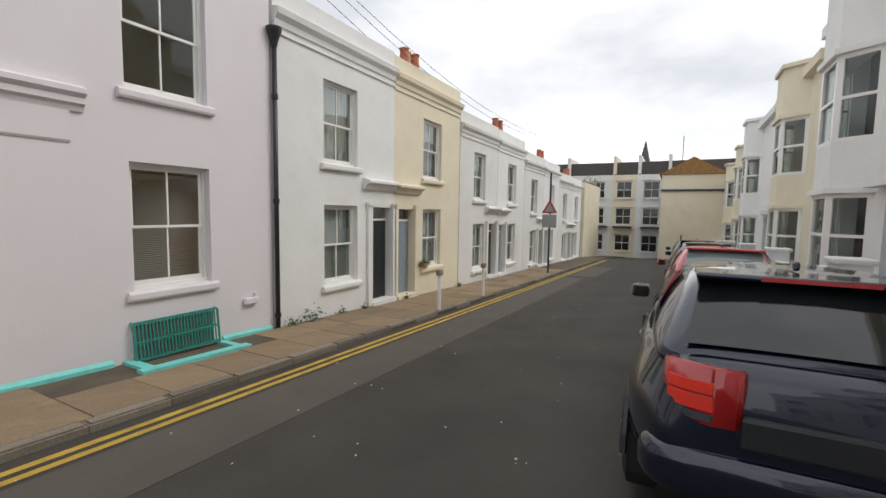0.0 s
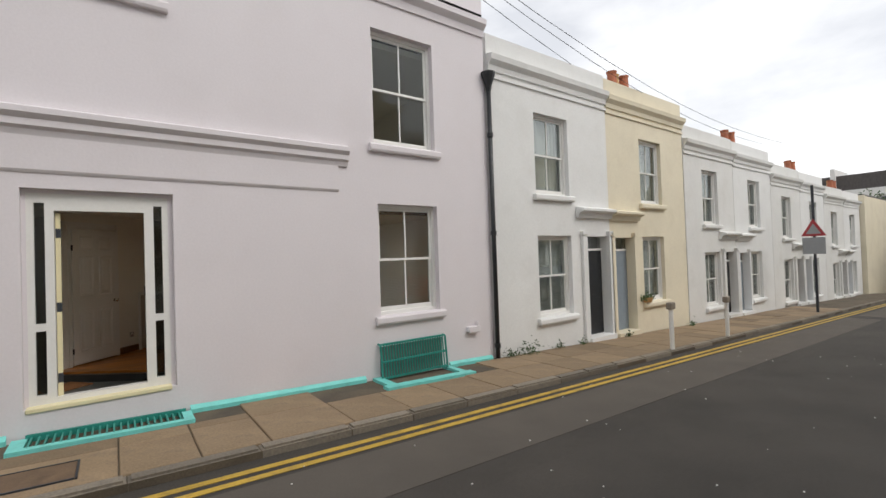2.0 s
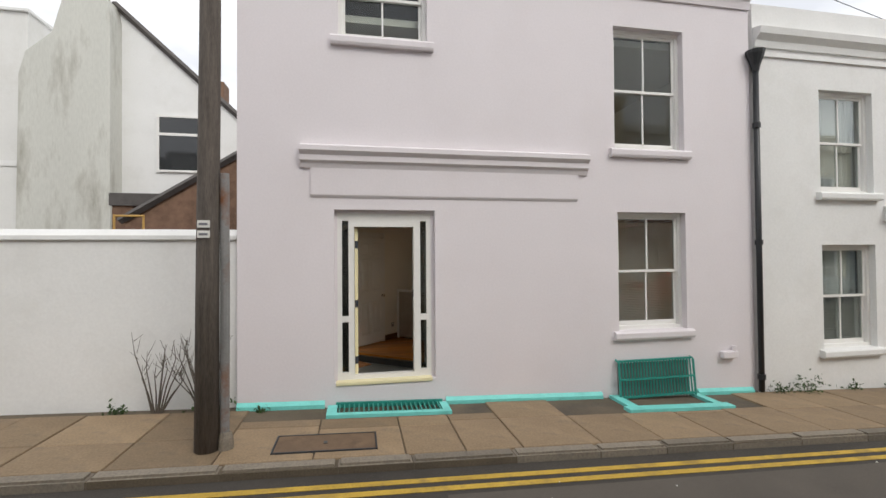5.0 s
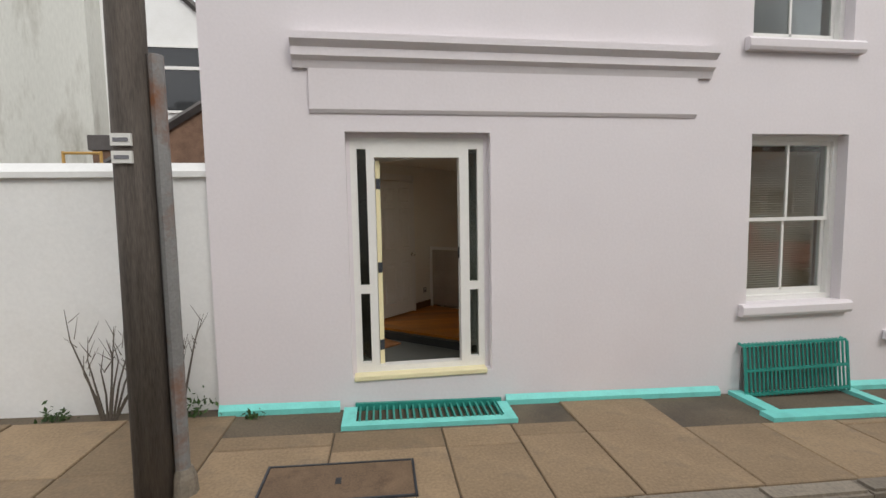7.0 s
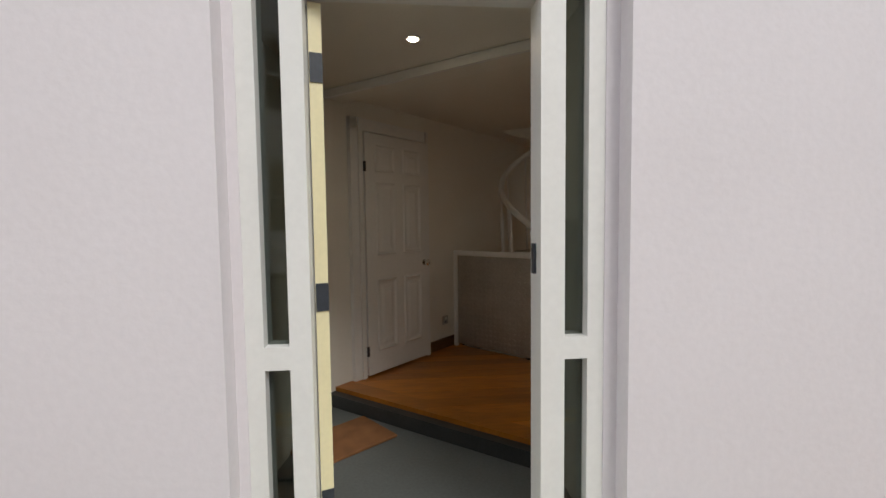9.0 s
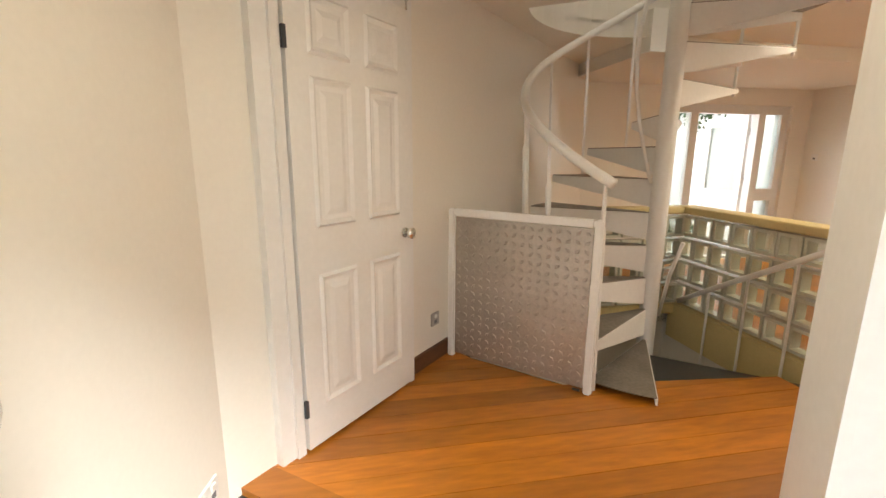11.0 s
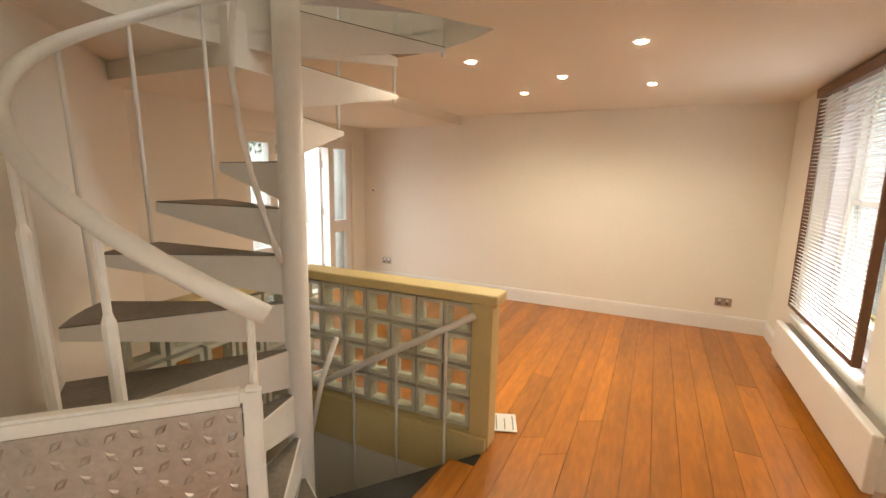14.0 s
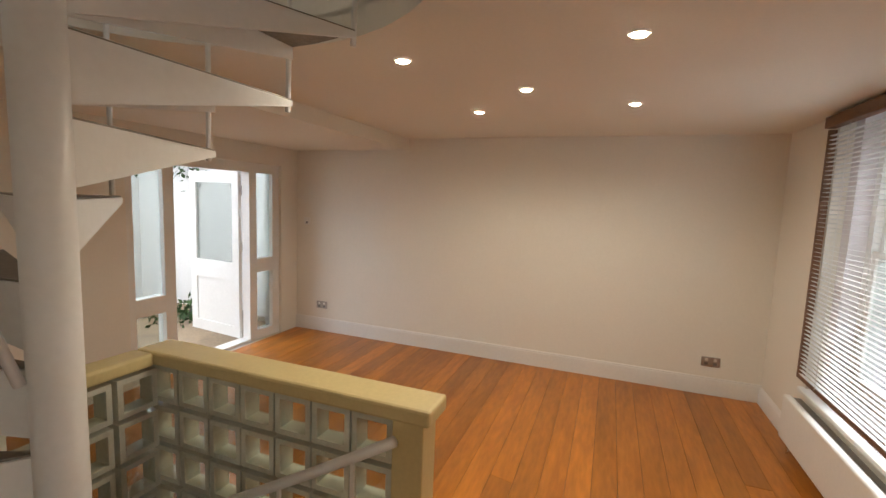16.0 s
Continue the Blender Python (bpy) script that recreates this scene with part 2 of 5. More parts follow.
def box(x0, x1, y0, y1, z0, z1, bm=None, m=None):
    bm = bm or bmesh.new()
    v = [bm.verts.new((m @ Vector(p)) if m else p) for p in
         ((x0, y0, z0), (x1, y0, z0), (x1, y1, z0), (x0, y1, z0), (x0, y0, z1), (x1, y0, z1), (x1, y1, z1), (x0, y1, z1))]
    for q in ((0, 3, 2, 1), (4, 5, 6, 7), (0, 1, 5, 4), (1, 2, 6, 5), (2, 3, 7, 6), (3, 0, 4, 7)):
        bm.faces.new([v[i] for i in q])
    return bm


def rbox(x0, x1, y0, y1, z0, z1, r=0.01, seg=2):
    bm = box(x0, x1, y0, y1, z0, z1)
    bmesh.ops.bevel(bm, geom=bm.edges[:], offset=r, segments=seg, affect='EDGES', profile=0.5)
    return bm


def prism(points, z0, z1, bm=None):
    bm = bm or bmesh.new()
    lo = [bm.verts.new((p[0], p[1], z0)) for p in points]
    hi = [bm.verts.new((p[0], p[1], z1)) for p in points]
    k = len(points)
    bm.faces.new(lo[::-1])
    bm.faces.new(hi)
    for i in range(k):
        bm.faces.new((lo[i], lo[(i + 1) % k], hi[(i + 1) % k], hi[i]))
    return bm


def extrude_x(profile, x0, x1, bm=None):
    """A moulding: a profile of (y, z) drawn along x."""
    bm = bm or bmesh.new()
    a = [bm.verts.new((x0, p[0], p[1])) for p in profile]
    b = [bm.verts.new((x1, p[0], p[1])) for p in profile]
    k = len(profile)
    bm.faces.new(a)
    bm.faces.new(b[::-1])
    for i in range(k):
        bm.faces.new((a[i], b[i], b[(i + 1) % k], a[(i + 1) % k]))
    return bm


def tube(path, r, seg=12, bm=None, cap=True):
    """A round bar along a list of points; r is one radius or one for each point."""
    bm = bm or bmesh.new()
    pts = [Vector(p) for p in path]
    rr = r if isinstance(r, (list, tuple)) else [r] * len(pts)
    rings = []
    side = None
    for i, p in enumerate(pts):
        d = (pts[min(i + 1, len(pts) - 1)] - pts[max(i - 1, 0)]).normalized()
        if side is None:
            side = d.cross(Vector((0, 0, 1)) if abs(d.z) < 0.95 else Vector((1, 0, 0))).normalized()
        else:
            side = (side - d * side.dot(d)).normalized()
        up = side.cross(d)
        rings.append([bm.verts.new(p + (side * math.cos(a) + up * math.sin(a)) * rr[i]) for a in [2 * math.pi * k / seg for k in range(seg)]])
    for a, b in zip(rings, rings[1:]):
        for k in range(seg):
            bm.faces.new((a[k], a[(k + 1) % seg], b[(k + 1) % seg], b[k]))
    if cap:
        bm.faces.new(rings[0][::-1])
        bm.faces.new(rings[-1])
    return bm


def pierced(a0, a1, z0, z1, t0, t1, holes, m=None, zcut=None):
    """A wall along x from a0 to a1 and from t0 to t1 in y, with holes (x0, x1, z0, z1) through it."""
    bm = bmesh.new()
    xs = sorted({a0, a1, *[h[0] for h in holes], *[h[1] for h in holes]})
    xs = [x for x in xs if a0 <= x <= a1]
    for xa, xb in zip(xs, xs[1:]):
        mid = (xa + xb) / 2
        z = z0
        for h in sorted([h for h in holes if h[0] < mid < h[1]], key=lambda q: q[2]):
            if h[2] > z + 1e-4:
                box(xa, xb, t0, t1, z, h[2], bm, m)
            z = h[3]
        if z < z1 - 1e-4:
            box(xa, xb, t0, t1, z, z1, bm, m)
    return bm


def ground(x):
    """Height of the pavement along the street, which falls away."""
    return 0.05 - 0.036 * x if x < 36 else 0.05 - 0.036 * 36 - 0.075 * (x - 36)


FAR_RISE = 0.36  # the far side of the street lies higher


# column of the spiral stair, and the two axes of the stairwell
COL = Vector((1.86, 2.94, 0))
U = Vector((0.70, 0.714, 0))
V = Vector((0.714, -0.70, 0))
FLOOR = 0.375
CEIL = 2.62


def uv(u, v, z=0.0):
    return COL + U * u + V * v + Vector((0, 0, z))

# ---------- road, pavements ----------
def slope_strip(name, y0, y1, dz, thick, mat, x0=-60.0, x1=64.0, rise=0.0):
    bm = bmesh.new()
    xs = [x for x in (-60, -20, 0, 12, 24, 36, 50, 64) if x0 < x < x1]
    xs = [x0, *xs, x1]
    cut = [[bm.verts.new((x, y, ground(x) + z)) for y, z in ((y0, dz - thick + rise), (y1, dz - thick), (y1, dz), (y0, dz + rise))] for x in xs]
    for a, b in zip(cut, cut[1:]):
        for k in range(4):
            bm.faces.new((a[k], a[(k + 1) % 4], b[(k + 1) % 4], b[k]))
    bm.faces.new(cut[0])
    bm.faces.new(cut[-1][::-1])
    return part(name, bm, mat)


bm = bmesh.new()
rows_x = [-1500, -60, 36, 64, 1500]
va = [[bm.verts.new((x, y, ground(max(-60, min(64, x))) - 2.6 + (0 if -60 <= x <= 64 else -1))) for y in (-1500, 1500)] for x in rows_x]
for a, b in zip(va, va[1:]):
    bm.faces.new((a[0], b[0], b[1], a[1]))
struct(part("ground", bm, PAVING_BASE), "bare earth around the terraces", "ground")
struct(slope_strip("road", -3.4, -1.7, -0.085, 0.4, ASPHALT), "dark worn asphalt street surface", "road")
struct(slope_strip("road", -8.5, -3.4, -0.085, 0.4, ASPHALT, rise=FAR_RISE), "dark worn asphalt street surface", "road")
struct(slope_strip("road_patch", -3.05, -2.2, -0.081, 0.003, ASPHALT_PATCH, 0.4, 20), "lighter asphalt repair strip beside the kerb", "road")
struct(slope_strip("road_patch", -3.35, -2.3, -0.080, 0.003, ASPHALT_PATCH, 20.8, 27), "lighter asphalt repair patch across the lane", "road")
struct(slope_strip("pavement", -1.7, 0.2, -0.02, 0.5, PAVING_BASE), "dark bed under stone paving", "pavement")
struct(slope_strip("pavement", -11.2, -8.5, FAR_RISE, 0.5, PAVING_BASE), "dark tarmac pavement opposite the terrace", "pavement")
for yy in (-1.93, -2.09):
    struct(slope_strip("double_yellow_line", yy - 0.04, yy + 0.04, -0.079, 0.004, YELLOW_LINE, -14, 34), "worn yellow no-parking line on asphalt", "road marking")

# ---------- the pink house: its street wall ----------
house_wall = struct(part("wall_street", pierced(-1.85, 5.8, -0.7, 6.3, 0.0, 0.3, [
    (-0.655, 0.69, 0.36, 2.64), (3.45, 4.6, 0.88, 2.65), (3.42, 4.6, 3.6, 5.45), (-0.6, 0.6, 4.95, 6.2)]), PINK), "pale pink rendered street wall with sash windows")
struct(part("cornice", extrude_x([(0.0, 3.18), (-0.03, 3.18), (-0.05, 3.24), (-0.09, 3.27), (-0.09, 3.34), (-0.14, 3.39), (-0.14, 3.45), (0.0, 3.5)], -1.08, 2.95), PINK), "moulded pink cornice of a former shopfront", "cornice")
struct(part("fascia", extrude_x([(0.0, 2.8), (-0.012, 2.8), (-0.03, 2.83), (-0.03, 3.185), (0.0, 3.185)], -0.95, 2.8), PINK), "flat pink fascia panel below the cornice", "trim")
struct(part("parapet_cornice", extrude_x([(0.0, 5.9), (-0.03, 5.9), (-0.05, 6.02), (-0.14, 6.1), (-0.14, 6.2), (0.0, 6.25)], -1.85, 5.8), PINK), "moulded pink cornice below the parapet", "cornice")
struct(part("parapet", box(-1.85, 5.8, 0.0, 0.32, 6.3, 6.7), PINK), "pale pink rendered parapet", "wall")
# painted plinth band with the outline round the gratings
bm = bmesh.new()
for a, b in ((-1.85, -0.78), (0.82, 3.15), (4.75, 5.75)):
    k = 8
    for i in range(k):
        xa, xb = a + (b - a) * i / k, a + (b - a) * (i + 1) / k
        za, zb = ground(xa), ground(xb)
        v = [bm.verts.new(p) for p in ((xa, -0.045, za - .02), (xb, -0.045, zb - .02), (xb, 0, zb - .02), (xa, 0, za - .02),
                                       (xa, -0.045, za + .03), (xb, -0.045, zb + .03), (xb, -0.004, zb + .075), (xa, -0.004, za + .075))]
        for q in ((0, 3, 2, 1), (4, 5, 6, 7), (0, 1, 5, 4), (1, 2, 6, 5), (2, 3, 7, 6), (3, 0, 4, 7)):
            bm.faces.new([v[j] for j in q])
struct(part("plinth_band", bm, TURQUOISE), "turquoise painted band at the foot of the wall", "trim")


def grating_flat(x0, x1):
    z = ground((x0 + x1) / 2)
    g = thing("basement_grating", "turquoise-rimmed green iron pavement grating below the entrance", "grating", ((x0 + x1) / 2, -0.2, z), 0)
    w = (x1 - x0) / 2
    tilt = pose(0, 0, 0, 0, 2.06, 0)
    bm = bmesh.new()
    for b in ((-w, w, -0.22, -0.13), (-w, -w + 0.12, -0.13, 0.16), (w - 0.1, w, -0.13, 0.16)):
        box(b[0], b[1], b[2], b[3], -0.05, 0.022, bm, tilt)
    part("rim", bm, TURQUOISE, g, "turquoise painted rim")
    # solid dark block stands in for the shade below the bars
    part("pit", box(-w + .12, w - .1, -.13, .17, -0.3, -0.06), SHADE_GREY, g)
    k = 22
    for i in range(k):
        x = -w + 0.15 + (2 * w - 0.28) * i / (k - 1)
        part("bar", box(x - 0.009, x + 0.009, -0.14, 0.19, -0.012, 0.024, None, tilt), GREEN_IRON, g)
    part("rail", box(-w + 0.1, w - 0.05, 0.165, 0.195, -0.02, 0.05, None, tilt), GREEN_IRON, g)
    return g


grating_flat(-0.74, 0.82)


def grating_upright(x0, x1):
    z = ground((x0 + x1) / 2)
    g = thing("basement_grille", "green painted iron light-well grille below the window", "grille", ((x0 + x1) / 2, 0, z), 0)
    w = (x1 - x0) / 2
    tilt = pose(0, 0, 0, 0, 2.06, 0)
    bm = bmesh.new()
    for b in ((-w - .2, w + .18, -0.66, -0.5), (-w - .12, -w + 0.02, -0.5, -0.02), (w - 0.02, w + .1, -0.5, -0.02)):
        box(b[0], b[1], b[2], b[3], -0.06, 0.024, bm, tilt)
    part("rim", bm, TURQUOISE, g, "turquoise painted rim")
    # dark slab on the wall paints the light well's shade
    part("opening", box(-w + .03, w - .03, -.02, -.004, 0.02, 0.5), SHADE_GREY, g)
    k = 26
    for i in range(k):
        x = -w + 0.01 + (2 * w - 0.02) * i / (k - 1)
        bm = tube([(x, -0.13, 0.01), (x, -0.128, 0.05), (x, -0.08, 0.53), (x, -0.01, 0.545)], 0.011, 6)
        part("bar", bm, GREEN_IRON, g)
    for y, zz in ((-0.128, 0.04), (-0.105, 0.285), (-0.06, 0.545)):
        part("rail", box(-w, w, y - 0.014, y + 0.014, zz - 0.016, zz + 0.012), GREEN_IRON, g)
    for s in (-1, 1):
        part("side_bar", tube([(s * w, -0.13, 0.0), (s * w, -0.08, 0.53), (s * w, -.005, .55)], 0.016, 6), GREEN_IRON, g)
    return g


grating_upright(3.38, 4.62)


def sash(name, x0, x1, z0, z1, y=0.1, parent=None, bars=1, sill=None, frame_mat=None, curtain=False, number=0, panes_glass=None, bottom_bars=None, shutters=False):
    """A two-sash window filling an opening of a wall along x; its glass lies about y. Faces -y."""
    fm = frame_mat or WHITE_PAINT
    bm = bmesh.new()
    f = 0.055
    box(x0, x0 + f, y - .03, y + .07, z0, z1, bm)
    box(x1 - f, x1, y - .03, y + .07, z0, z1, bm)
    box(x0 + f, x1 - f, y - .03, y + .07, z1 - f, z1, bm)
    box(x0 + f, x1 - f, y - .03, y + .07, z0, z0 + f, bm)
    w = part(name, bm, fm, parent)
    if not parent:
        struct(w, "white painted timber sash window with dark panes", "window")
    zm = (z0 + z1) / 2
    for lo, hi, yy in ((z0 + f, zm + .02, y + .03), (zm - .02, z1 - f, y)):
        s = 0.04
        bm = bmesh.new()
        box(x0 + f, x0 + f + s, yy, yy + .03, lo, hi, bm)
        box(x1 - f - s, x1 - f, yy, yy + .03, lo, hi, bm)
        box(x0 + f + s, x1 - f - s, yy, yy + .03, hi - s, hi, bm)
        box(x0 + f + s, x1 - f - s, yy, yy + .03, lo, lo + s * (1.7 if lo < zm - .1 else 1), bm)
        for i in range(bars):
            xc = x0 + (x1 - x0) * (i + 1) / (bars + 1)
            box(xc - .012, xc + .012, yy, yy + .03, lo + s, hi - s, bm)
        part("sash", bm, fm, w)
        p = part("pane", box(x0 + f + s, x1 - f - s, yy + .012, yy + .016, lo + s, hi - s), panes_glass or GLASS, w)
        p.visible_shadow = False
    if curtain:
        bm = bmesh.new()
        k = 26
        vs = [[bm.verts.new((x0 + .06 + (x1 - x0 - .12) * i / k, y + .16 + .018 * math.sin(i * 1.9), zz)) for zz in (z0 + .06, z1 - .05)] for i in range(k + 1) if not (curtain == 2 and 9 < i < 17)]
        for a, b in zip(vs, vs[1:]):
            bm.faces.new((a[0], b[0], b[1], a[1]))
        part("curtain", bm, CURTAIN, w)
    if shutters:
        bm = bmesh.new()
        zz = z0 + .08
        while zz < zm:
            box(x0 + .08, (x0 + x1) / 2 - .02, y + .09, y + .13, zz, zz + .012, bm)
            box((x0 + x1) / 2 + .02, x1 - .08, y + .09, y + .13, zz, zz + .012, bm)
            zz += .05
        for xx in (x0 + .06, (x0 + x1) / 2 - .02, x1 - .1):
            box(xx, xx + .04, y + .09, y + .12, z0 + .06, zm, bm)
        part("shutter", bm, WHITE_PAINT, w)
    if sill:
        part("sill", extrude_x([(0.12, z0 - .13), (-0.06, z0 - .13), (-0.075, z0 - .1), (-0.075, z0 - .03), (-0.05, z0 - 0.003), (0.12, z0 - 0.003)], x0 - .09, x1 + .08), sill, w)
    return w


sash("window_1", 3.45, 4.6, 0.88, 2.65, 0.14, sill=PINK)
sash("window_2", 3.42, 4.6, 3.6, 5.45, 0.14, sill=PINK)
sash("window_3", -0.6, 0.6, 4.95, 6.2, 0.14, sill=PINK)

# entrance frame with narrow side lights, door leaf folded back inside
df = struct(part("door_frame", pierced(-0.62, 0.64, 0.36, 2.6, 0.09, 0.19, [
    (-0.56, -0.475, 0.47, 1.14), (-0.56, -0.475, 1.22, 2.5), (-0.40, 0.415, 0.43, 2.42), (0.495, 0.58, 0.47, 1.14), (0.495, 0.58, 1.22, 2.5)]), WHITE_PAINT), "white painted entrance frame with narrow side lights", "door frame")
for s in (-0.5175, 0.5375):
    for a, b in ((0.47, 1.14), (1.22, 2.5)):
        part("pane", box(s - .0425, s + .0425, 0.135, 0.14, a, b), FROST_GLASS, df).visible_shadow = False
part("threshold", rbox(-0.64, 0.64, -0.02, 0.22, 0.325, 0.375, 0.01), CREAM_PAINT, df, "cream painted timber threshold")
part("beading", box(0.402, 0.4149, 0.075, 0.2, 0.43, 2.42), WHITE_PAINT, df)
bm = box(0.392, 0.402, 0.13, 0.16, 1.45, 1.56)
part("strike_plate", bm, LEAD, df, "dark metal strike plate")
door = struct(part("door_1", rbox(-0.045, 0.0, 0.0, 0.76, 0.385, 2.4, 0.004), WHITE_PAINT), "cream-edged white entrance door standing open inwards", "door")
door.matrix_world = pose(-0.352, 0.165, 0, 0, 0, 19)
part("edge", box(-0.045, 0.0, -0.0045, -0.0005, 0.386, 2.399), CREAM_PAINT, door, "cream painted edge")
for z in (0.62, 1.38, 2.18):
    part("hinge", box(-0.044, 0.0, -0.009, -0.005, z - .05, z + .05), LEAD, door, "dark steel butt hinge")
part("door_knob", tube([(0.0, 0.7, 1.4), (0.025, 0.7, 1.4), (0.03, 0.7, 1.4), (0.06, 0.7, 1.4), (0.065, .7, 1.4)], [.012, .012, .026, .028, .012], 12), CHROME, door)

bm = box(-0.655, -0.62, 0.085, 0.3, 0.36, 2.64)
box(0.64, 0.69, 0.085, 0.3, 0.36, 2.64, bm)
box(-0.62, 0.64, 0.085, 0.3, 2.6, 2.64, bm)
struct(part("door_reveal", bm, PINK), "pale pink stepped reveal round the entrance", "trim")

# small vent box on the wall, telephone cable
vb = thing("vent_box", "pink painted vent box with a small pipe on the wall", "vent", (5.3, 0, 0.45))
part("body", rbox(-.14, .12, -.09, 0.0, -.05, .06, .015), PINK, vb)
part("pipe", tube([(0.08, -.05, .06), (0.08, -.05, .14)], .03, 10), PINK, vb)

# drain pipe with hopper head
dp = thing("drainpipe", "black cast-iron rainwater pipe between two houses", "drainpipe", (5.84, -0.08, ground(5.84)))
part("pipe", tube([(0, 0, 0.02), (0, 0, 2.3), (0, 0, 5.1)], .042, 12), BLACK_PAINT, dp, smooth=True)
for z in (0.25, 2.35, 4.2):
    part("collar", tube([(0, 0, z - .04), (0, 0, z + .04)], .058, 12), BLACK_PAINT, dp)
part("hopper", tube([(0, 0, 5.05), (0, 0, 5.15), (0, 0, 5.32), (0, 0, 5.38)], [.05, .07, .13, .14], 12), BLACK_PAINT, dp)

# ---------- the terrace beyond ----------
def terrace_house(x0, x1, base, top, mat, door_side, lintel, label, chimney=False, near=False):
    """Two-storey terraced house with ground and first-floor sash and a front door on one side."""
    h = thing("terraced_house", label, "house", (0, 0, 0), 0, "terraced houses along the street")
    w = x1 - x0
    if door_side > 0:
        wx0, wx1 = x0 + 0.33 * w, x0 + 0.33 * w + 1.1
        dx0, dx1 = x1 - 0.98, x1 - 0.12
    else:
        wx0, wx1 = x1 - 0.33 * w - 1.1, x1 - 0.33 * w
        dx0, dx1 = x0 + 0.12, x0 + 0.98
    g0 = lintel - 1.72
    u0, u1 = lintel + 0.87, lintel + 2.58
    dz0 = ground((dx0 + dx1) / 2) + 0.1
    part("wall", pierced(x0, x1, min(ground(x1), base) - .6, top - .7, 0.02, 0.3, [(wx0, wx1, g0, lintel), (wx0, wx1, u0, u1), (dx0, dx1, dz0, lintel - .02)]), mat, h)
    # room shell coloured dark, so shade behind the panes is in the colour
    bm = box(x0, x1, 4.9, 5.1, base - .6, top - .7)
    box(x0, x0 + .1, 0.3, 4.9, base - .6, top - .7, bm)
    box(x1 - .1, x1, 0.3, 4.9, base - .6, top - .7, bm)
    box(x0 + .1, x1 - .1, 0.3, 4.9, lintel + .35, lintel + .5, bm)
    part("inner_wall", bm, SHADE_GREY, h)
    part("parapet", box(x0, x1, 0.03, 0.3, top - .7, top), mat, h)
    part("roof", box(x0, x1, 0.3, 5.1, top - .75, top - .6), SLATE, h)
    part("cornice", extrude_x([(0.02, top - .72), (-0.02, top - .72), (-0.04, top - .62), (-0.12, top - .54), (-0.14, top - .44), (0.02, top - .4)], x0, x1), mat, h)
    part("string_course", extrude_x([(0.02, top - .86), (-0.015, top - .86), (-0.015, top - .8), (0.02, top - .78)], x0, x1), mat, h)
    sash("window", wx0, wx1, g0, lintel, 0.15, h, sill=mat, curtain=2, shutters=near)
    sash("window", wx0, wx1, u0, u1, 0.15, h, sill=mat, curtain=2)
    d = part("door", rbox(dx0, dx1, .2, .25, dz0, lintel - .35, .008), BLACK_PAINT if door_side > 0 else BLUE_GREY_PAINT, h)
    part("fanlight", box(dx0, dx1, .21, .216, lintel - .3, lintel - .04), GLASS, d)
    part("transom", box(dx0, dx1, .18, .26, lintel - .35, lintel - .3), WHITE_PAINT, d)
    part("door_step", box(dx0 - .05, dx1 + .05, -.12, .2, dz0 - .3, dz0 - .004), mat, h)
    for k in (0.35, 0.65):
        part("door_panel", rbox(dx0 + .1, dx1 - .1, .19, .2, dz0 + (lintel - dz0) * (k - .25), dz0 + (lintel - dz0) * (k + .02), .004), BLACK_PAINT if door_side > 0 else BLUE_GREY_PAINT, d)
    for a in (dx0 - .16, dx1 + (.002 if door_side > 0 else .0)):
        b = .158 if a < dx0 else .115
        part("pilaster", box(a, a + b, -.05, .02, dz0 - .1, lintel + .02), mat, h)
        part("capital", box(a - .03, a + b + .0, -.08, .02, lintel + .02, lintel + .1), mat, h)
    ha, hb = (dx0 - .3, x1) if door_side > 0 else (x0, dx1 + .3)
    part("door_hood", extrude_x([(0.02, lintel + .4), (-0.05, lintel + .4), (-0.08, lintel + .5), (-.2, lintel + .55), (-.2, lintel + .6), (0.02, lintel + .66)], ha, hb), mat, h)
    if chimney:
        cx = x1 + 2.1
        c = part("chimney", box(cx - .55, cx + .5, .6, 1.2, top - .6, top + .25), mat, h)
        for i, (px, mm) in enumerate(((-.4, TERRACOTTA), (-.12, BUFF_POT), (.2, TERRACOTTA))):
            part("chimney_pot", tube([(cx + px, .85 + .1 * (i % 2), top + .2), (cx + px, .85 + .1 * (i % 2), top + .68), (cx + px, .85 + .1 * (i % 2), top + .76)], [.15, .12, .15], 12), mm, c)
        part("chimney_cap", box(cx - .6, cx + .55, .55, 1.25, top + .1, top + .18), mat, c)
    return h


terrace_house(5.9, 9.75, -0.2, 6.05, WHITE_RENDER, 1, 2.15, "white rendered terraced house with half shutters and black door", True, True)
terrace_house(9.75, 13.6, -0.35, 6.0, CREAM_RENDER, -1, 2.12, "cream rendered terraced house with a pale grey door")
hx, tops = 13.65, (5.45, 5.4, 5.0, 4.95, 4.6, 4.55)
for i, tp in enumerate(tops):
    terrace_house(hx, hx + 3.5, ground(hx + 3.5) - .1, tp, OFFWHITE_RENDER if i % 2 == 0 else WHITE_RENDER, 1 if i % 2 == 0 else -1, tp - 3.82, "white rendered terraced house further down the street", i % 2 == 0)
    hx += 3.52
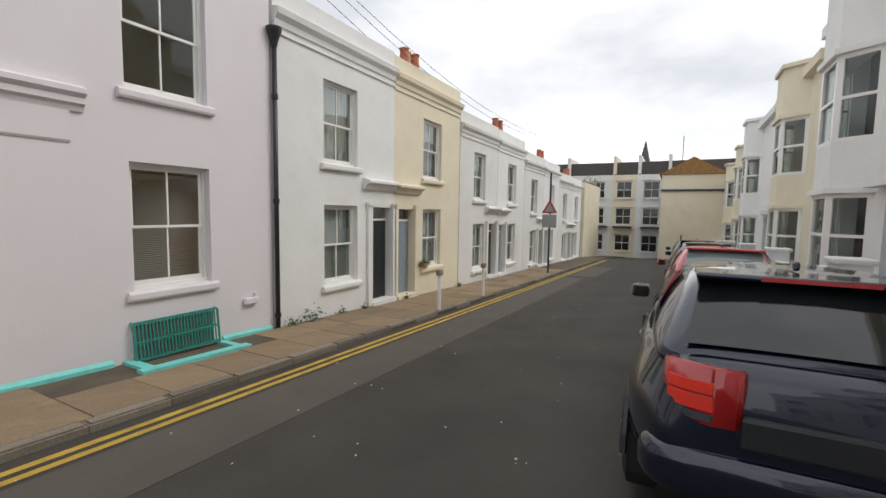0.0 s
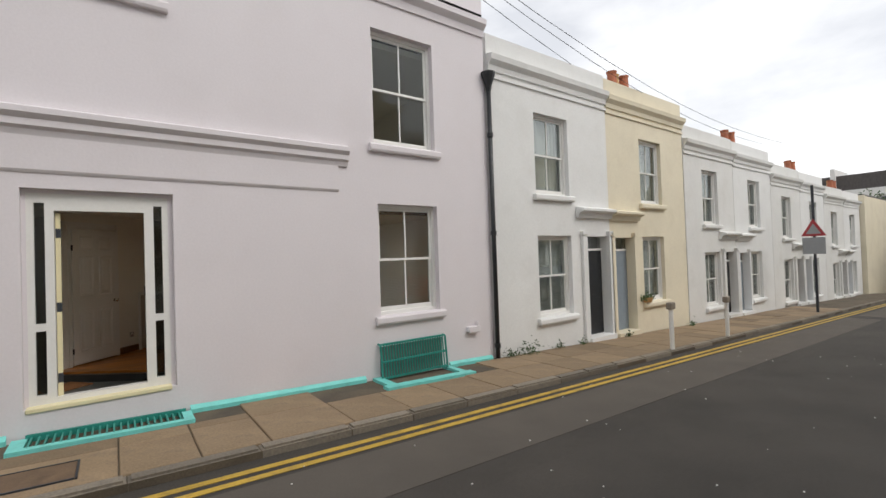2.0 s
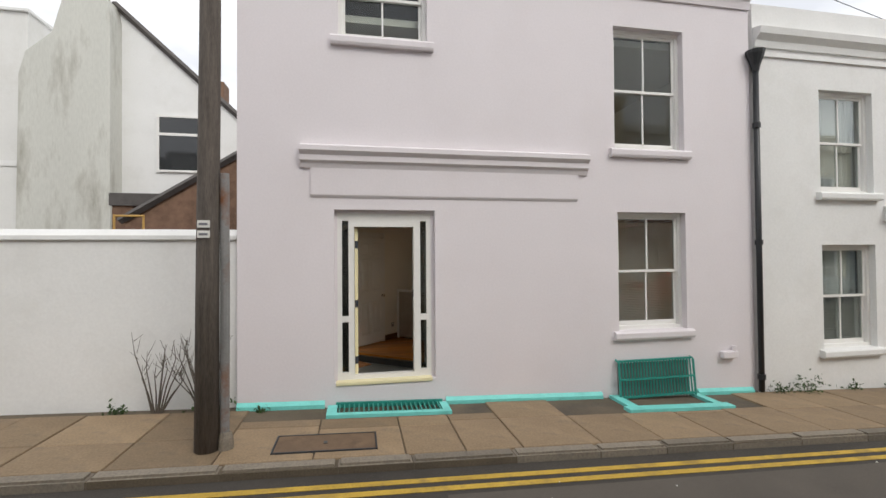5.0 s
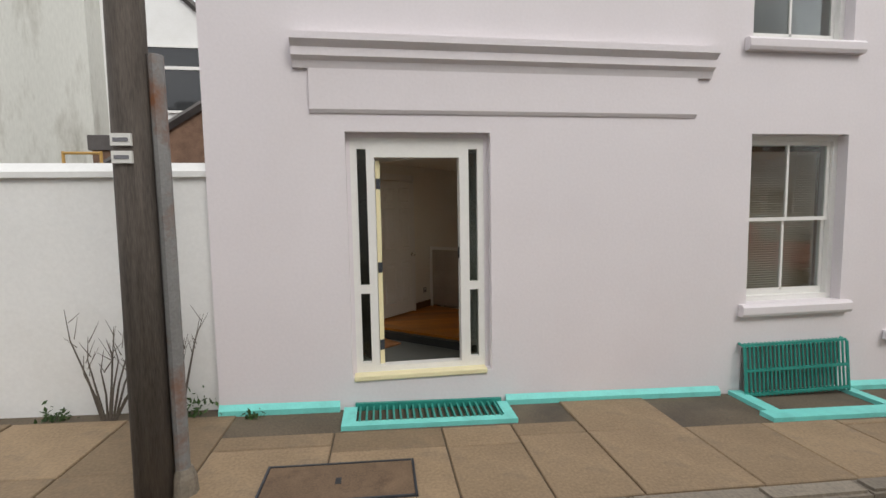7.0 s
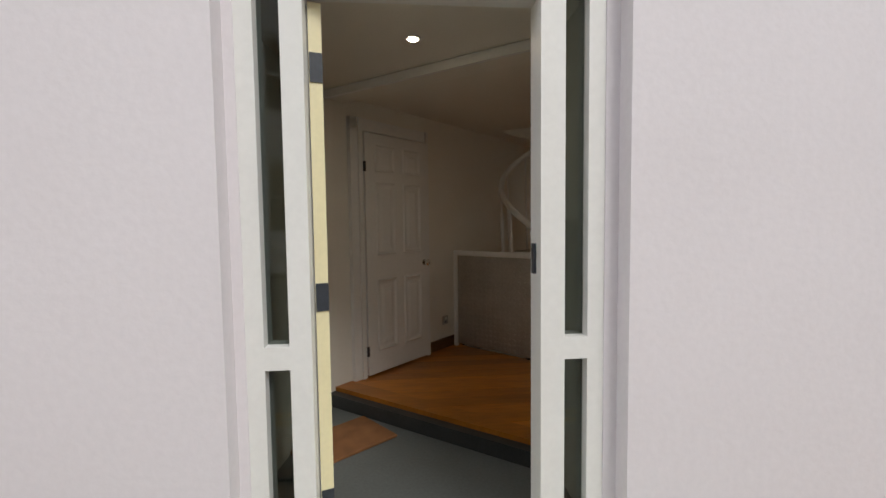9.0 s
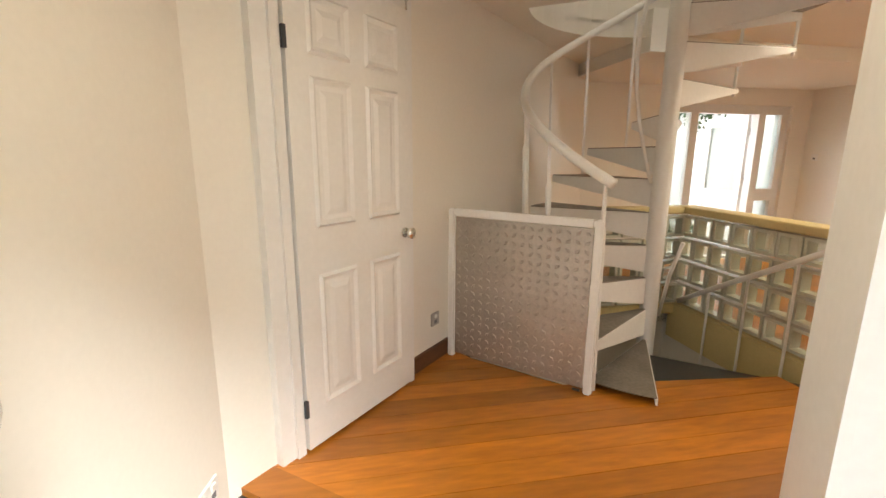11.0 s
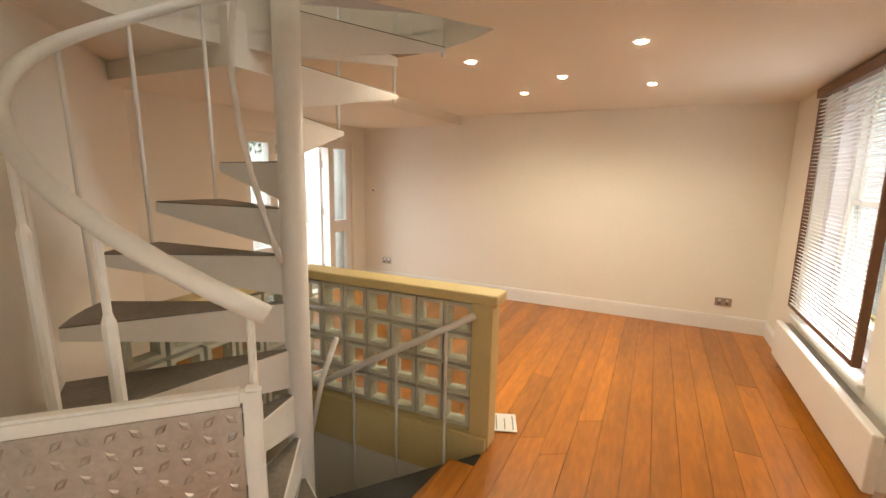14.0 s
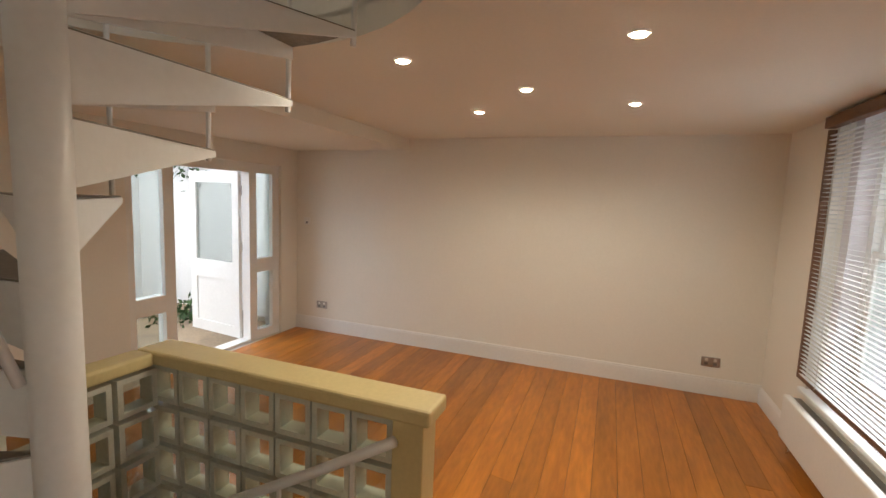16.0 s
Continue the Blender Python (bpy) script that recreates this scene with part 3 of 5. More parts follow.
# tall cream house that closes the terrace
def plain_house(name, x0, x1, y0, y1, z0, z1, mat, label, wins, roof_mat, gable=0.0, face="-x"):
    """A house seen far off; wins: (centre, z, width, height) along the face that looks up the street."""
    h = thing(name, label, "house")
    if face == "-x":
        turn = Matrix(((0, 1, 0, x0), (1, 0, 0, 0), (0, 0, 1, 0), (0, 0, 0, 1)))
        a0, a1 = y0, y1
    else:
        turn = Matrix.Translation((0, y0, 0))
        a0, a1 = x0, x1
    part("wall", pierced(a0, a1, z0, z1, 0.0, .25, [(c - w / 2, c + w / 2, z, z + hh) for c, z, w, hh in wins], turn), mat, h)
    if face == "-x":
        part("inner_wall", box(x0 + .25, x1, y0, y1, z0, z1 - .05), SHADE_GREY if not wins else mat, h)
    else:
        part("inner_wall", box(x0, x1, y0 + .25, y1, z0, z1 - .05), mat, h)
    for c, z, w, hh in wins:
        bm = bmesh.new()
        f = .07
        for b in ((c - w / 2, c - w / 2 + f, z, z + hh), (c + w / 2 - f, c + w / 2, z, z + hh), (c - w / 2, c + w / 2, z, z + f), (c - w / 2, c + w / 2, z + hh - f, z + hh), (c - w / 2, c + w / 2, z + hh / 2 - .03, z + hh / 2 + .03), (c - .02, c + .02, z, z + hh)):
            box(b[0], b[1], .09, .14, b[2], b[3], bm, turn)
        wd = part("window", bm, WHITE_PAINT, h)
        part("pane", box(c - w / 2, c + w / 2, .15, .16, z, z + hh, None, turn), CAR_GLASS, wd)
        part("sill", box(c - w / 2 - .12, c + w / 2 + .12, -.12, .05, z - .14, z - .002, None, turn), mat, wd)
        part("hood", box(c - w / 2 - .12, c + w / 2 + .12, -.1, 0.0, z + hh + .1, z + hh + .22, None, turn), mat, wd)
    bm = bmesh.new()
    if gable:
        if face == "-x":
            ym = (y0 + y1) / 2
            pts = [(y0 - .2, z1 - .05), (ym, z1 + gable), (y1 + .2, z1 - .05)]
            extr = [[bm.verts.new((x, p[0], p[1])) for p in pts] for x in (x0 - .15, x1)]
        else:
            ym = y0 + 3.0
            pts = [(y0 - .15, z1 - .05), (ym, z1 + gable), (y1, z1 - .05)]
            extr = [[bm.verts.new((x, p[0], p[1])) for p in pts] for x in (x0, x1)]
        bm.faces.new(extr[0])
        bm.faces.new(extr[1][::-1])
        for k in range(3):
            bm.faces.new((extr[0][k], extr[1][k], extr[1][(k + 1) % 3], extr[0][(k + 1) % 3]))
    else:
        box(x0 + .1, x1, y0 + .1, y1 - .1, z1 - .05, z1 + .08, bm)
    part("roof", bm, roof_mat, h)
    return h


plain_house("corner_house", 34.9, 42, -0.2, 6, -2.4, 4.5, CREAM_RENDER, "tall cream rendered house closing the white terrace", [(1.5, .2, 1, 1.6)], SLATE)
# row across the far end of the street
far_z = ground(50) - .1
for i, (ya, yb, m) in enumerate(((4.6, 9.5, OFFWHITE_RENDER), (-.2, 4.6, OFFWHITE_RENDER), (-2.6, -.2, CREAM_RENDER), (-5.4, -2.6, WHITE_RENDER), (-12, -5.4, OFFWHITE_RENDER))):
    k = 2 if yb - ya > 3 else 1
    wins = []
    for s in range(3):
        for j in range(k):
            c = ya + (yb - ya) * (j + .5) / k
            wins.append((c, far_z + .7 + s * 2.75, 1.0 if k > 1 else 1.5, 1.7))
    h = plain_house("far_house", 50, 56, ya, yb, far_z - 1, far_z + 8.6, m, "three-storey stucco house across the end of the street", wins, SLATE)
    part("roof_slope", extrude_x([(ya, far_z + 8.6), (yb, far_z + 8.6), (yb, far_z + 10.0), (ya, far_z + 10.0)], 51, 56), SLATE, h)
    part("party_wall", box(50.5, 55, yb - .3, yb, far_z + 8.6, far_z + 10.6), m, h)
    for c in [w[0] for w in wins[:k]]:
        part("balcony", box(49.3, 50, c - .9, c + .9, far_z + 3.1, far_z + 3.25), LEAD, h)
spire = thing("church_spire", "dark pointed spire behind the far houses", "spire", (58, -2.7, far_z))
part("spire_tower", tube([(0, 0, 0), (0, 0, 10.5), (0, 0, 10.6), (0, 0, 13.2)], [.5, .5, .6, .03], 8), SLATE, spire)
# cream gable house on the other side
gh = plain_house("gable_house", 40.5, 50, -9.6, -5.2, -2.6, 5.4, CREAM_RENDER, "plain cream rendered house end with an orange tiled roof", [], ORANGE_TILE, 1.3)
part("wall_pipe", tube([(40.44, -6.8, -2.4), (40.44, -6.8, .5)], .05, 8), BLACK_PAINT, gh)
part("eaves_band", box(40.38, 40.5, -9.6, -5.2, 4.0, 4.16), LEAD, gh)
part("aerial", tube([(41.5, -6.6, 5.5), (41.5, -6.6, 8.5)], .03, 6), LEAD, gh)

# ---------- houses opposite with bays ----------
def bay_house(x0, x1, bay_at, base, top, mat, label):
    h = thing("bay_house", label, "house", (0, 0, 0), 0, "bay-fronted houses opposite")
    yw = -10.1
    bx0, bx1 = bay_at - 1.15, bay_at + 1.15
    dz = base + .25
    dc = (bx1 + x1) / 2 if x1 - bx1 > bx0 - x0 else (x0 + bx0) / 2
    part("wall", pierced(x0, x1, base - .8, top, yw - .3, yw, [(dc - .45, dc + .45, dz, dz + 2.4), (bx0 + .25, bx1 - .25, base + .9, top - 1.0)]), mat, h)
    # dark colour carries the shade of the rooms behind the bay
    part("inner_wall", box(x0, x1, yw - 6, yw - 1.6, base - .8, top - .1), SHADE_GREY, h)
    part("floor_slab", box(x0, x1, yw - 1.6, yw - .3, base + 3.1, base + 3.3), SHADE_GREY, h)
    part("roof", box(x0, x1, yw - 6, yw, top, top + .1), SLATE, h)
    part("door", rbox(dc - .45, dc + .45, yw - .25, yw - .2, dz, dz + 2.4, .01), BLUE_GREY_PAINT, h)
    part("door_hood", box(dc - .75, dc + .75, yw, yw + .3, dz + 2.55, dz + 2.75), mat, h)
    plan = [(bx0, yw), (bx0 + .55, yw + .65), (bx1 - .55, yw + .65), (bx1, yw)]
    for za, zb in ((base - .8, base + .85), (base + 2.75, base + 3.85), (base + 5.75, top + .25)):
        part("bay_wall", prism(plan, za, zb), mat, h)
    for za in (base + 2.72, base + 5.72, top + .2):
        part("bay_moulding", prism([(p[0] + (-.1 if i < 2 else .1), p[1] + (.1 if 0 < i < 3 else 0)) for i, p in enumerate(plan)], za, za + .13), mat, h)
    part("cornice", box(x0, x1, yw, yw + .25, top - .25, top + .05), mat, h)
    for za, zb in ((base + .85, base + 2.72), (base + 3.85, base + 5.72)):
        for (ax, ay), (bx, by) in zip(plan, plan[1:]):
            d = Vector((bx - ax, by - ay, 0))
            ln = d.length
            d.normalize()
            turn = Matrix(((d.x, -d.y, 0, ax), (d.y, d.x, 0, ay), (0, 0, 1, 0), (0, 0, 0, 1)))
            bm = bmesh.new()
            f = .12
            for q in ((0, f, za, zb), (ln - f, ln, za, zb), (f, ln - f, za, za + .08), (f, ln - f, zb - .1, zb), (f, ln - f, (za + zb) / 2 - .03, (za + zb) / 2 + .04)):
                box(q[0], q[1], -.1, 0, q[2], q[3], bm, turn)
            w = part("window", bm, WHITE_PAINT, h)
            part("pane", box(f, ln - f, -.06, -.05, za + .08, zb - .1, None, turn), GLASS, w)
    part("curtain", box(bx0 + .4, bx0 + .8, yw - .2, yw - .15, base + 3.9, base + 5.7), CURTAIN, h)
    return h


for i, (a, b, c, tp, mat, lab) in enumerate((
        (-14, -8, -11.6, 8.6, OFFWHITE_RENDER, "off-white bay-fronted house opposite"), (-8, -2, -4, 8.6, WHITE_RENDER, "white bay-fronted house opposite"),
        (-2, 4.2, 0.4, 8.5, WHITE_RENDER, "white bay-fronted house opposite the pink house"), (4.2, 10.4, 8.2, 8.4, CREAM_RENDER, "cream bay-fronted house opposite"),
        (10.4, 16.6, 13.6, 7.3, WHITE_RENDER, "white house with tall double bay windows"), (16.6, 23.2, 19.6, 6.8, CREAM_RENDER, "pale yellow bay-fronted house"),
        (23.2, 30.4, 28.6, 6.7, WHITE_RENDER, "white bay-fronted house with a moulded cornice"), (30.4, 35.4, 32.2, 5.9, CREAM_RENDER, "cream bay-fronted house further down"),
        (35.4, 40.4, 38.4, 5.5, CREAM_RENDER, "cream bay-fronted house at the bottom"))):
    bay_house(a, b, c, ground(b) + .05 + FAR_RISE, tp, mat, lab)
    gw = thing("front_garden_wall", "low rendered front garden wall with capped piers", "garden wall", (a, -9.2, ground(a) + FAR_RISE), 0, "front garden walls")
    part("wall", box(.5, b - a - .5, -.12, .12, -.35, .75), OFFWHITE_RENDER, gw)
    for px in (.25, b - a - .25):
        part("pier", box(px - .24, px + .24, -.24, .24, -.35, 1.0), WHITE_RENDER, gw)
        part("cap", rbox(px - .3, px + .3, -.3, .3, .995, 1.1, .03), WHITE_RENDER, gw)

# ---------- beside the pink house: garden wall, pole, back of other houses ----------
struct(part("garden_wall", box(-12, -1.85, 0.12, 0.4, -0.3, 2.25), WHITE_RENDER), "white rendered garden wall beside the pink house", "wall")
struct(part("wall_coping", extrude_x([(0.08, 2.25), (0.44, 2.25), (0.44, 2.3), (0.36, 2.38), (0.16, 2.38), (0.08, 2.3)], -12, -1.86), WHITE_RENDER), "rounded white coping of the garden wall", "trim")
# rear of the pink house side wall
struct(part("wall_side", box(-1.85, -1.6, 0.3, 5.5, -0.7, 6.3), PINK), "pale pink rendered side wall", "wall")
bh = thing("rear_house", "white rendered rear house with a stained chimney breast", "house")
bm = bmesh.new()
prof = [(-9.2, -1), (-9.2, 7.5), (-7.2, 9.3), (-.5, 3.1), (-.5, -1)]
v0 = [bm.verts.new((x, 8.0, z)) for x, z in prof]
v1 = [bm.verts.new((x, 14.0, z)) for x, z in prof]
bm.faces.new(v0)
bm.faces.new(v1[::-1])
for k in range(5):
    bm.faces.new((v0[k], v1[k], v1[(k + 1) % 5], v0[(k + 1) % 5]))
part("wall", bm, WHITE_RENDER, bh)
bm = bmesh.new()
prof = [(-9.12, -1), (-9.05, 6.9), (-8.9, 7.5), (-8.3, 8.05), (-8.0, 9.2), (-7.3, 9.35), (-7.0, 9.1), (-6.92, 8.7), (-6.88, -1)]
v0 = [bm.verts.new((x, 7.4, z)) for x, z in prof]
v1 = [bm.verts.new((x, 8.0, z)) for x, z in prof]
bm.faces.new(v0)
bm.faces.new(v1[::-1])
for k in range(9):
    bm.faces.new((v0[k], v1[k], v1[(k + 1) % 9], v0[(k + 1) % 9]))
part("chimney_breast", bm, STAINED_RENDER, bh, "streaked and stained chimney breast")
part("verge", tube([(-7.1, 7.95, 9.25), (-3.8, 7.95, 6.2), (-.4, 7.95, 3.05)], .09, 4), SLATE, bh)
part("chimney_stack", box(-8.02, -7.5, 7.4, 8.0, 9.2, 9.75), BRICK, bh, "broken brown brick chimney stack")
part("chimney_pot", tube([(-7.35, 7.7, 9.3), (-7.35, 7.7, 10.4), (-7.35, 7.7, 10.5)], [.28, .25, .29], 14), BUFF_POT, bh, "buff clay chimney pot")
part("back_chimney", box(-5.0, -4.5, 9, 9.6, 6.0, 7.6), BRICK, bh)
wd = part("window", pierced(-6.0, -4.6, 4.5, 6.15, 7.94, 8.02, [(-5.93, -4.67, 4.56, 5.55), (-5.93, -4.67, 5.63, 6.08)]), WHITE_PAINT, bh)
part("pane", box(-5.93, -4.67, 7.97, 7.985, 4.56, 6.08), CAR_GLASS, wd)
lh = thing("neighbour_house", "large pale rendered house wall behind the garden", "house")
part("wall", box(-17, -9.35, 8.2, 14, -.5, 8.9), OFFWHITE_RENDER, lh)
part("coping", rbox(-17.05, -9.3, 8.12, 14.05, 8.9, 9.0, .02), WHITE_RENDER, lh)
part("render_band", box(-17, -9.35, 8.17, 8.2, 4.6, 4.75), WHITE_RENDER, lh)
sh = thing("garden_outhouse", "brown brick outhouse with a sloping dark roof", "outhouse")
bm = bmesh.new()
prof = [(-5.7, -.5), (-5.7, 2.9), (-1.95, 5.3), (-1.95, -.5)]
v0 = [bm.verts.new((x, 5.6, z)) for x, z in prof]
v1 = [bm.verts.new((x, 7.3, z)) for x, z in prof]
bm.faces.new(v0)
bm.faces.new(v1[::-1])
for k in range(4):
    bm.faces.new((v0[k], v1[k], v1[(k + 1) % 4], v0[(k + 1) % 4]))
part("wall", bm, BRICK, sh)
part("roof", tube([(-5.8, 5.55, 2.9), (-1.9, 5.55, 5.4)], .09, 4), SLATE, sh)
part("flat_roof", box(-6.2, -4.9, 5.9, 7.3, 3.3, 3.6), SLATE, sh)
part("lean_to_wall", box(-6.15, -5.7, 5.95, 7.3, -.5, 3.3), BRICK, sh)
hp = thing("scaffold_frame", "small yellow tubular frame behind the wall", "frame", (-4.15, 1.9, 0))
for xx in (0, .42):
    part("post", tube([(xx, 0, 0), (xx, 0, 2.72)], .018, 8), GOLD_TUBE, hp)
part("rail", tube([(0, 0, 2.7), (.42, 0, 2.7)], .018, 8), GOLD_TUBE, hp)

pole = thing("telegraph_pole", "weathered brown wooden telegraph pole with small notices", "pole", (-1.83, -1.2, ground(-1.84)))
part("shaft", tube([(0, 0, -.1), (.01, 0, 2), (.03, 0, 4), (.05, 0, 8)], [.115, .106, .1, .085], 18), OLD_WOOD, pole, smooth=True)
part("cable_guard", tube([(.16, 0.02, -.05), (.165, 0.02, 1.5), (.16, 0.02, 2.75)], .045, 10), RUST, pole, "rusty galvanised cable guard")
part("guard_foot", tube([(.17, 0.02, -.04), (.17, 0.02, .1), (.17, 0.02, .16)], [.08, .07, .05], 10), KERB_STONE, pole)
for k, z in enumerate((2.23, 2.13)):
    n = part("notice", box(-.05, .06, -.119, -.1, z - .035, z + .035), PAPER, pole, "small weathered metal notice")
    part("print", box(-.035, .045, -.122, -.1195, z - .012, z + .01), INK, n)

# bollards, road sign
for bxx in (9.3, 12.0):
    bo = thing("bollard", "slim white post standing at the kerb", "bollard", (bxx, -1.6, ground(bxx) - .02), 0, "white kerb posts")
    part("post", tube([(0, 0, 0), (0, 0, .82), (0, 0, .84)], [.045, .045, .05], 10), WHITE_PAINT, bo)
    part("head", rbox(-.09, .09, -.06, .06, .84, .98, .02), KERB_STONE, bo)
sg = thing("road_sign", "triangular warning sign with a plate on a grey pole", "road sign", (20.5, -1.3, ground(20.5)))
part("pole", tube([(0, 0, -.1), (0, 0, 4.6)], .045, 10), LEAD, sg)
bm = bmesh.new()
tri = [(-.36, 2.75), (.36, 2.75), (0, 3.38)]
for xx in (-.08, -.06):
    bm.faces.new([bm.verts.new((xx, a, b)) for a, b in tri])
bm2 = part("triangle", bm, SIGN_RED, sg)
part("sign_face", prism([(-.22, 2.83), (.22, 2.83), (0, 3.2)], 0, .008), SIGN_GREY, sg).matrix_basis = Matrix(((0, 0, -1, -.083), (1, 0, 0, 0), (0, 1, 0, 0), (0, 0, 0, 1)))
part("plate", box(-.09, -.06, -.33, .33, 2.1, 2.7), SIGN_GREY, sg)
# overhead cables
for y1, z1 in ((0.5, 6.9), (1.2, 7.0), (2.0, 6.8)):
    cb = thing("overhead_cable", "thin dark telephone cable across the street", "cable")
    pts = [Vector((-1.8, -1.22, 7.6)).lerp(Vector((24, y1, z1 - .6)), i / 12) + Vector((0, 0, -1.0 * math.sin(math.pi * i / 12))) for i in range(13)]
    part("cable", tube(pts, .008, 4), LEAD, cb)


# ---------- cars ----------
def car(paint, at, rz, rx_slope, label, hatch=True, glass=None):
    """A parked hatchback; local +x is forward, origin at the rear left corner of its track, on the road."""
    c = thing("parked_car", label, "car", at, rz, "parked cars")
    c.rotation_mode = 'XYZ'
    c.rotation_euler = (0, radians(rx_slope), radians(rz))
    c.scale = (1.07, 1.07, 1.07)

    def rounded(ob):
        mod = ob.modifiers.new("rounding", 'SUBSURF')
        mod.levels = mod.render_levels = 2
        return ob

    def loft(sections):
        bm = bmesh.new()
        rings = []
        for x, half in sections:
            rings.append([bm.verts.new((x, -w, z)) for w, z in half] + [bm.verts.new((x, w, z)) for w, z in half[-2:0:-1]])
        k = len(rings[0])
        for a, b in zip(rings, rings[1:]):
            for i in range(k):
                bm.faces.new((a[i], a[(i + 1) % k], b[(i + 1) % k], b[i]))
        bm.faces.new(rings[0])
        bm.faces.new(rings[-1][::-1])
        return bm

    # stations along the length: x, underside, waist height, half width at the waist, half width low
    st = [(-.04, .42, .74, .52, .6), (-.02, .34, .92, .58, .68), (.03, .31, 1.0, .63, .73), (.12, .29, 1.06, .68, .775), (.35, .27, 1.075, .765, .885), (.65, .25, 1.06, .82, .925), (.95, .24, 1.045, .85, .925), (1.8, .2, 1.0, .87, .91),
          (2.8, .2, .955, .87, .9), (3.2, .22, .93, .86, .89), (3.8, .24, .85, .82, .87), (4.15, .3, .74, .74, .8), (4.3, .36, .62, .6, .66)]
    rounded(part("body", loft([(x, [(0, zb), (lo * .8, zb), (lo * .96, zb + .08), (lo, zb + (zt - zb) * .42), (lo * .99, zb + (zt - zb) * .62), (ww + .03, zt - .13), (ww, zt - .04), (ww - .06, zt), (ww * .6, zt + .01), (0, zt + .015)]) for x, zb, zt, ww, lo in st]), paint, c, smooth=True))
    # cabin: painted shell, with the panes laid into it
    gs = [(.1, 1.02, 1.05, .70, .66), (.17, 1.03, 1.11, .73, .66), (.6, 1.02, 1.395, .79, .59), (.85, 1.01, 1.425, .80, .6), (1.4, 1.0, 1.455, .81, .61), (2.0, .98, 1.45, .81, .61), (2.45, .96, 1.385, .8, .59), (3.1, .93, 1.0, .76, .64), (3.2, .9, .95, .74, .62)]
    rounded(part("roof", loft([(x, [(0, zb - .1), (wb, zb - .1), (wb + .01, zb), ((wb + wt) / 2 + .02, (zb + zt) / 2), (wt, zt - .035), (wt - .06, zt), (0, zt + .03)]) for x, zb, zt, wb, wt in gs]), paint, c, smooth=True))

    def pane(name, corners, crown, label):
        """A curved sheet between four corners, bulging along its own normal."""
        a, b, d, e = [Vector(q) for q in corners]
        nrm = (b - a).cross(e - a).normalized()
        bm = bmesh.new()
        g = [[bm.verts.new(a.lerp(b, u / 8).lerp(e.lerp(d, u / 8), v / 5) + nrm * (crown * (1 - (u / 4 - 1) ** 2) * (1 - (v / 2.5 - 1) ** 4 * .5))) for v in range(6)] for u in range(9)]
        for u in range(8):
            for v in range(5):
                bm.faces.new((g[u][v], g[u + 1][v], g[u + 1][v + 1], g[u][v + 1]))
        return part(name, bm, glass or CAR_GLASS, c, label, smooth=True)

    pane("rear_window", ((.13, .6, 1.1), (.13, -.6, 1.1), (.585, -.53, 1.405), (.585, .53, 1.405)), .03, "dark tinted rear window")
    pane("windscreen", ((3.08, -.62, 1.03), (3.08, .62, 1.03), (2.5, .53, 1.39), (2.5, -.53, 1.39)), .03, "dark windscreen")
    for s in (-1, 1):
        for name, x0, x1, x2, x3 in (("rear_quarter_window", .95, 1.66, 1.66, 1.2), ("front_side_window", 1.74, 2.85, 2.4, 1.74)):
            q = [(x0, s * .845, 1.04), (x1, s * .84, 1.0), (x2, s * .665, 1.39), (x3, s * .665, 1.4)]
            pane(name, q if s < 0 else [q[1], q[0], q[3], q[2]], .012, "dark tinted side window")
        m = part("door_mirror", rbox(2.66, 2.82, min(s * .9, s * 1.08), max(s * .9, s * 1.08), .98, 1.12, .04), paint, c)
        part("mirror_glass", box(2.652, 2.659, min(s * .93, s * 1.05), max(s * .93, s * 1.05), 1.0, 1.1), CAR_GLASS, m)
        for hx_ in (1.45, 2.35):
            part("door_handle", rbox(hx_, hx_ + .2, s * .885 - .025, s * .885 + .025, .8, .84, .012), paint, c)
        part("door_gap", box(1.74, 1.752, s * .84 - .055, s * .84 + .062, .3, .95), BLACK_PAINT, c)
        # tail lamp wrapping round the rear corner
        plan = [(-.06, .37), (-.05, .48), (-.03, .56), (.0, .62), (.04, .665), (.09, .7)]

        def wrap(out, x_in, zz0, zz1, k0=0, k1=6):
            o = [(px - out * (1 - k / 5), s * (py + out * k / 5)) for k, (px, py) in enumerate(plan)][k0:k1]
            inn = [(px + x_in, s * (py - .04)) for px, py in plan[k0:k1]][::-1]
            return prism(o + inn, zz0, zz1)
        bm = wrap(.0, .06, .745, 1.03)
        bmesh.ops.bevel(bm, geom=bm.edges[:], offset=.012, segments=2, affect='EDGES')
        lamp = part("tail_lamp", bm, RED_LENS, c, "red wraparound tail lamp", smooth=True)
        part("light_bar", wrap(.012, .03, .9, .955, 1, 5), BRIGHT_LENS, lamp)
        part("light_bar", wrap(.012, .03, .815, .885, 1, 5), BRIGHT_LENS, lamp)
        part("reverse_lens", wrap(.01, .03, .765, .8, 1, 5), CAR_GREY, lamp)
        for wx in (.72, 3.42):
            w = part("wheel", tube([(wx, s * .7, .32), (wx, s * .72, .32), (wx, s * .88, .32), (wx, s * .905, .32)], [.28, .32, .32, .27], 28), TYRE, c)
            part("rim", tube([(wx, s * .9, .32), (wx, s * .915, .32)], [.23, .2], 20), GREY_METAL, w)
            for j in range(5):
                aa = j * 2 * math.pi / 5
                part("spoke", tube([(wx, s * .918, .32), (wx + .2 * math.cos(aa), s * .914, .32 + .2 * math.sin(aa))], .02, 6), GREY_METAL, w)
            part("arch", tube([(wx + .37 * math.cos(a), s * .895, .32 + .37 * math.sin(a)) for a in [math.pi * q / 10 for q in range(11)]], .022, 6), BLACK_PAINT, c)
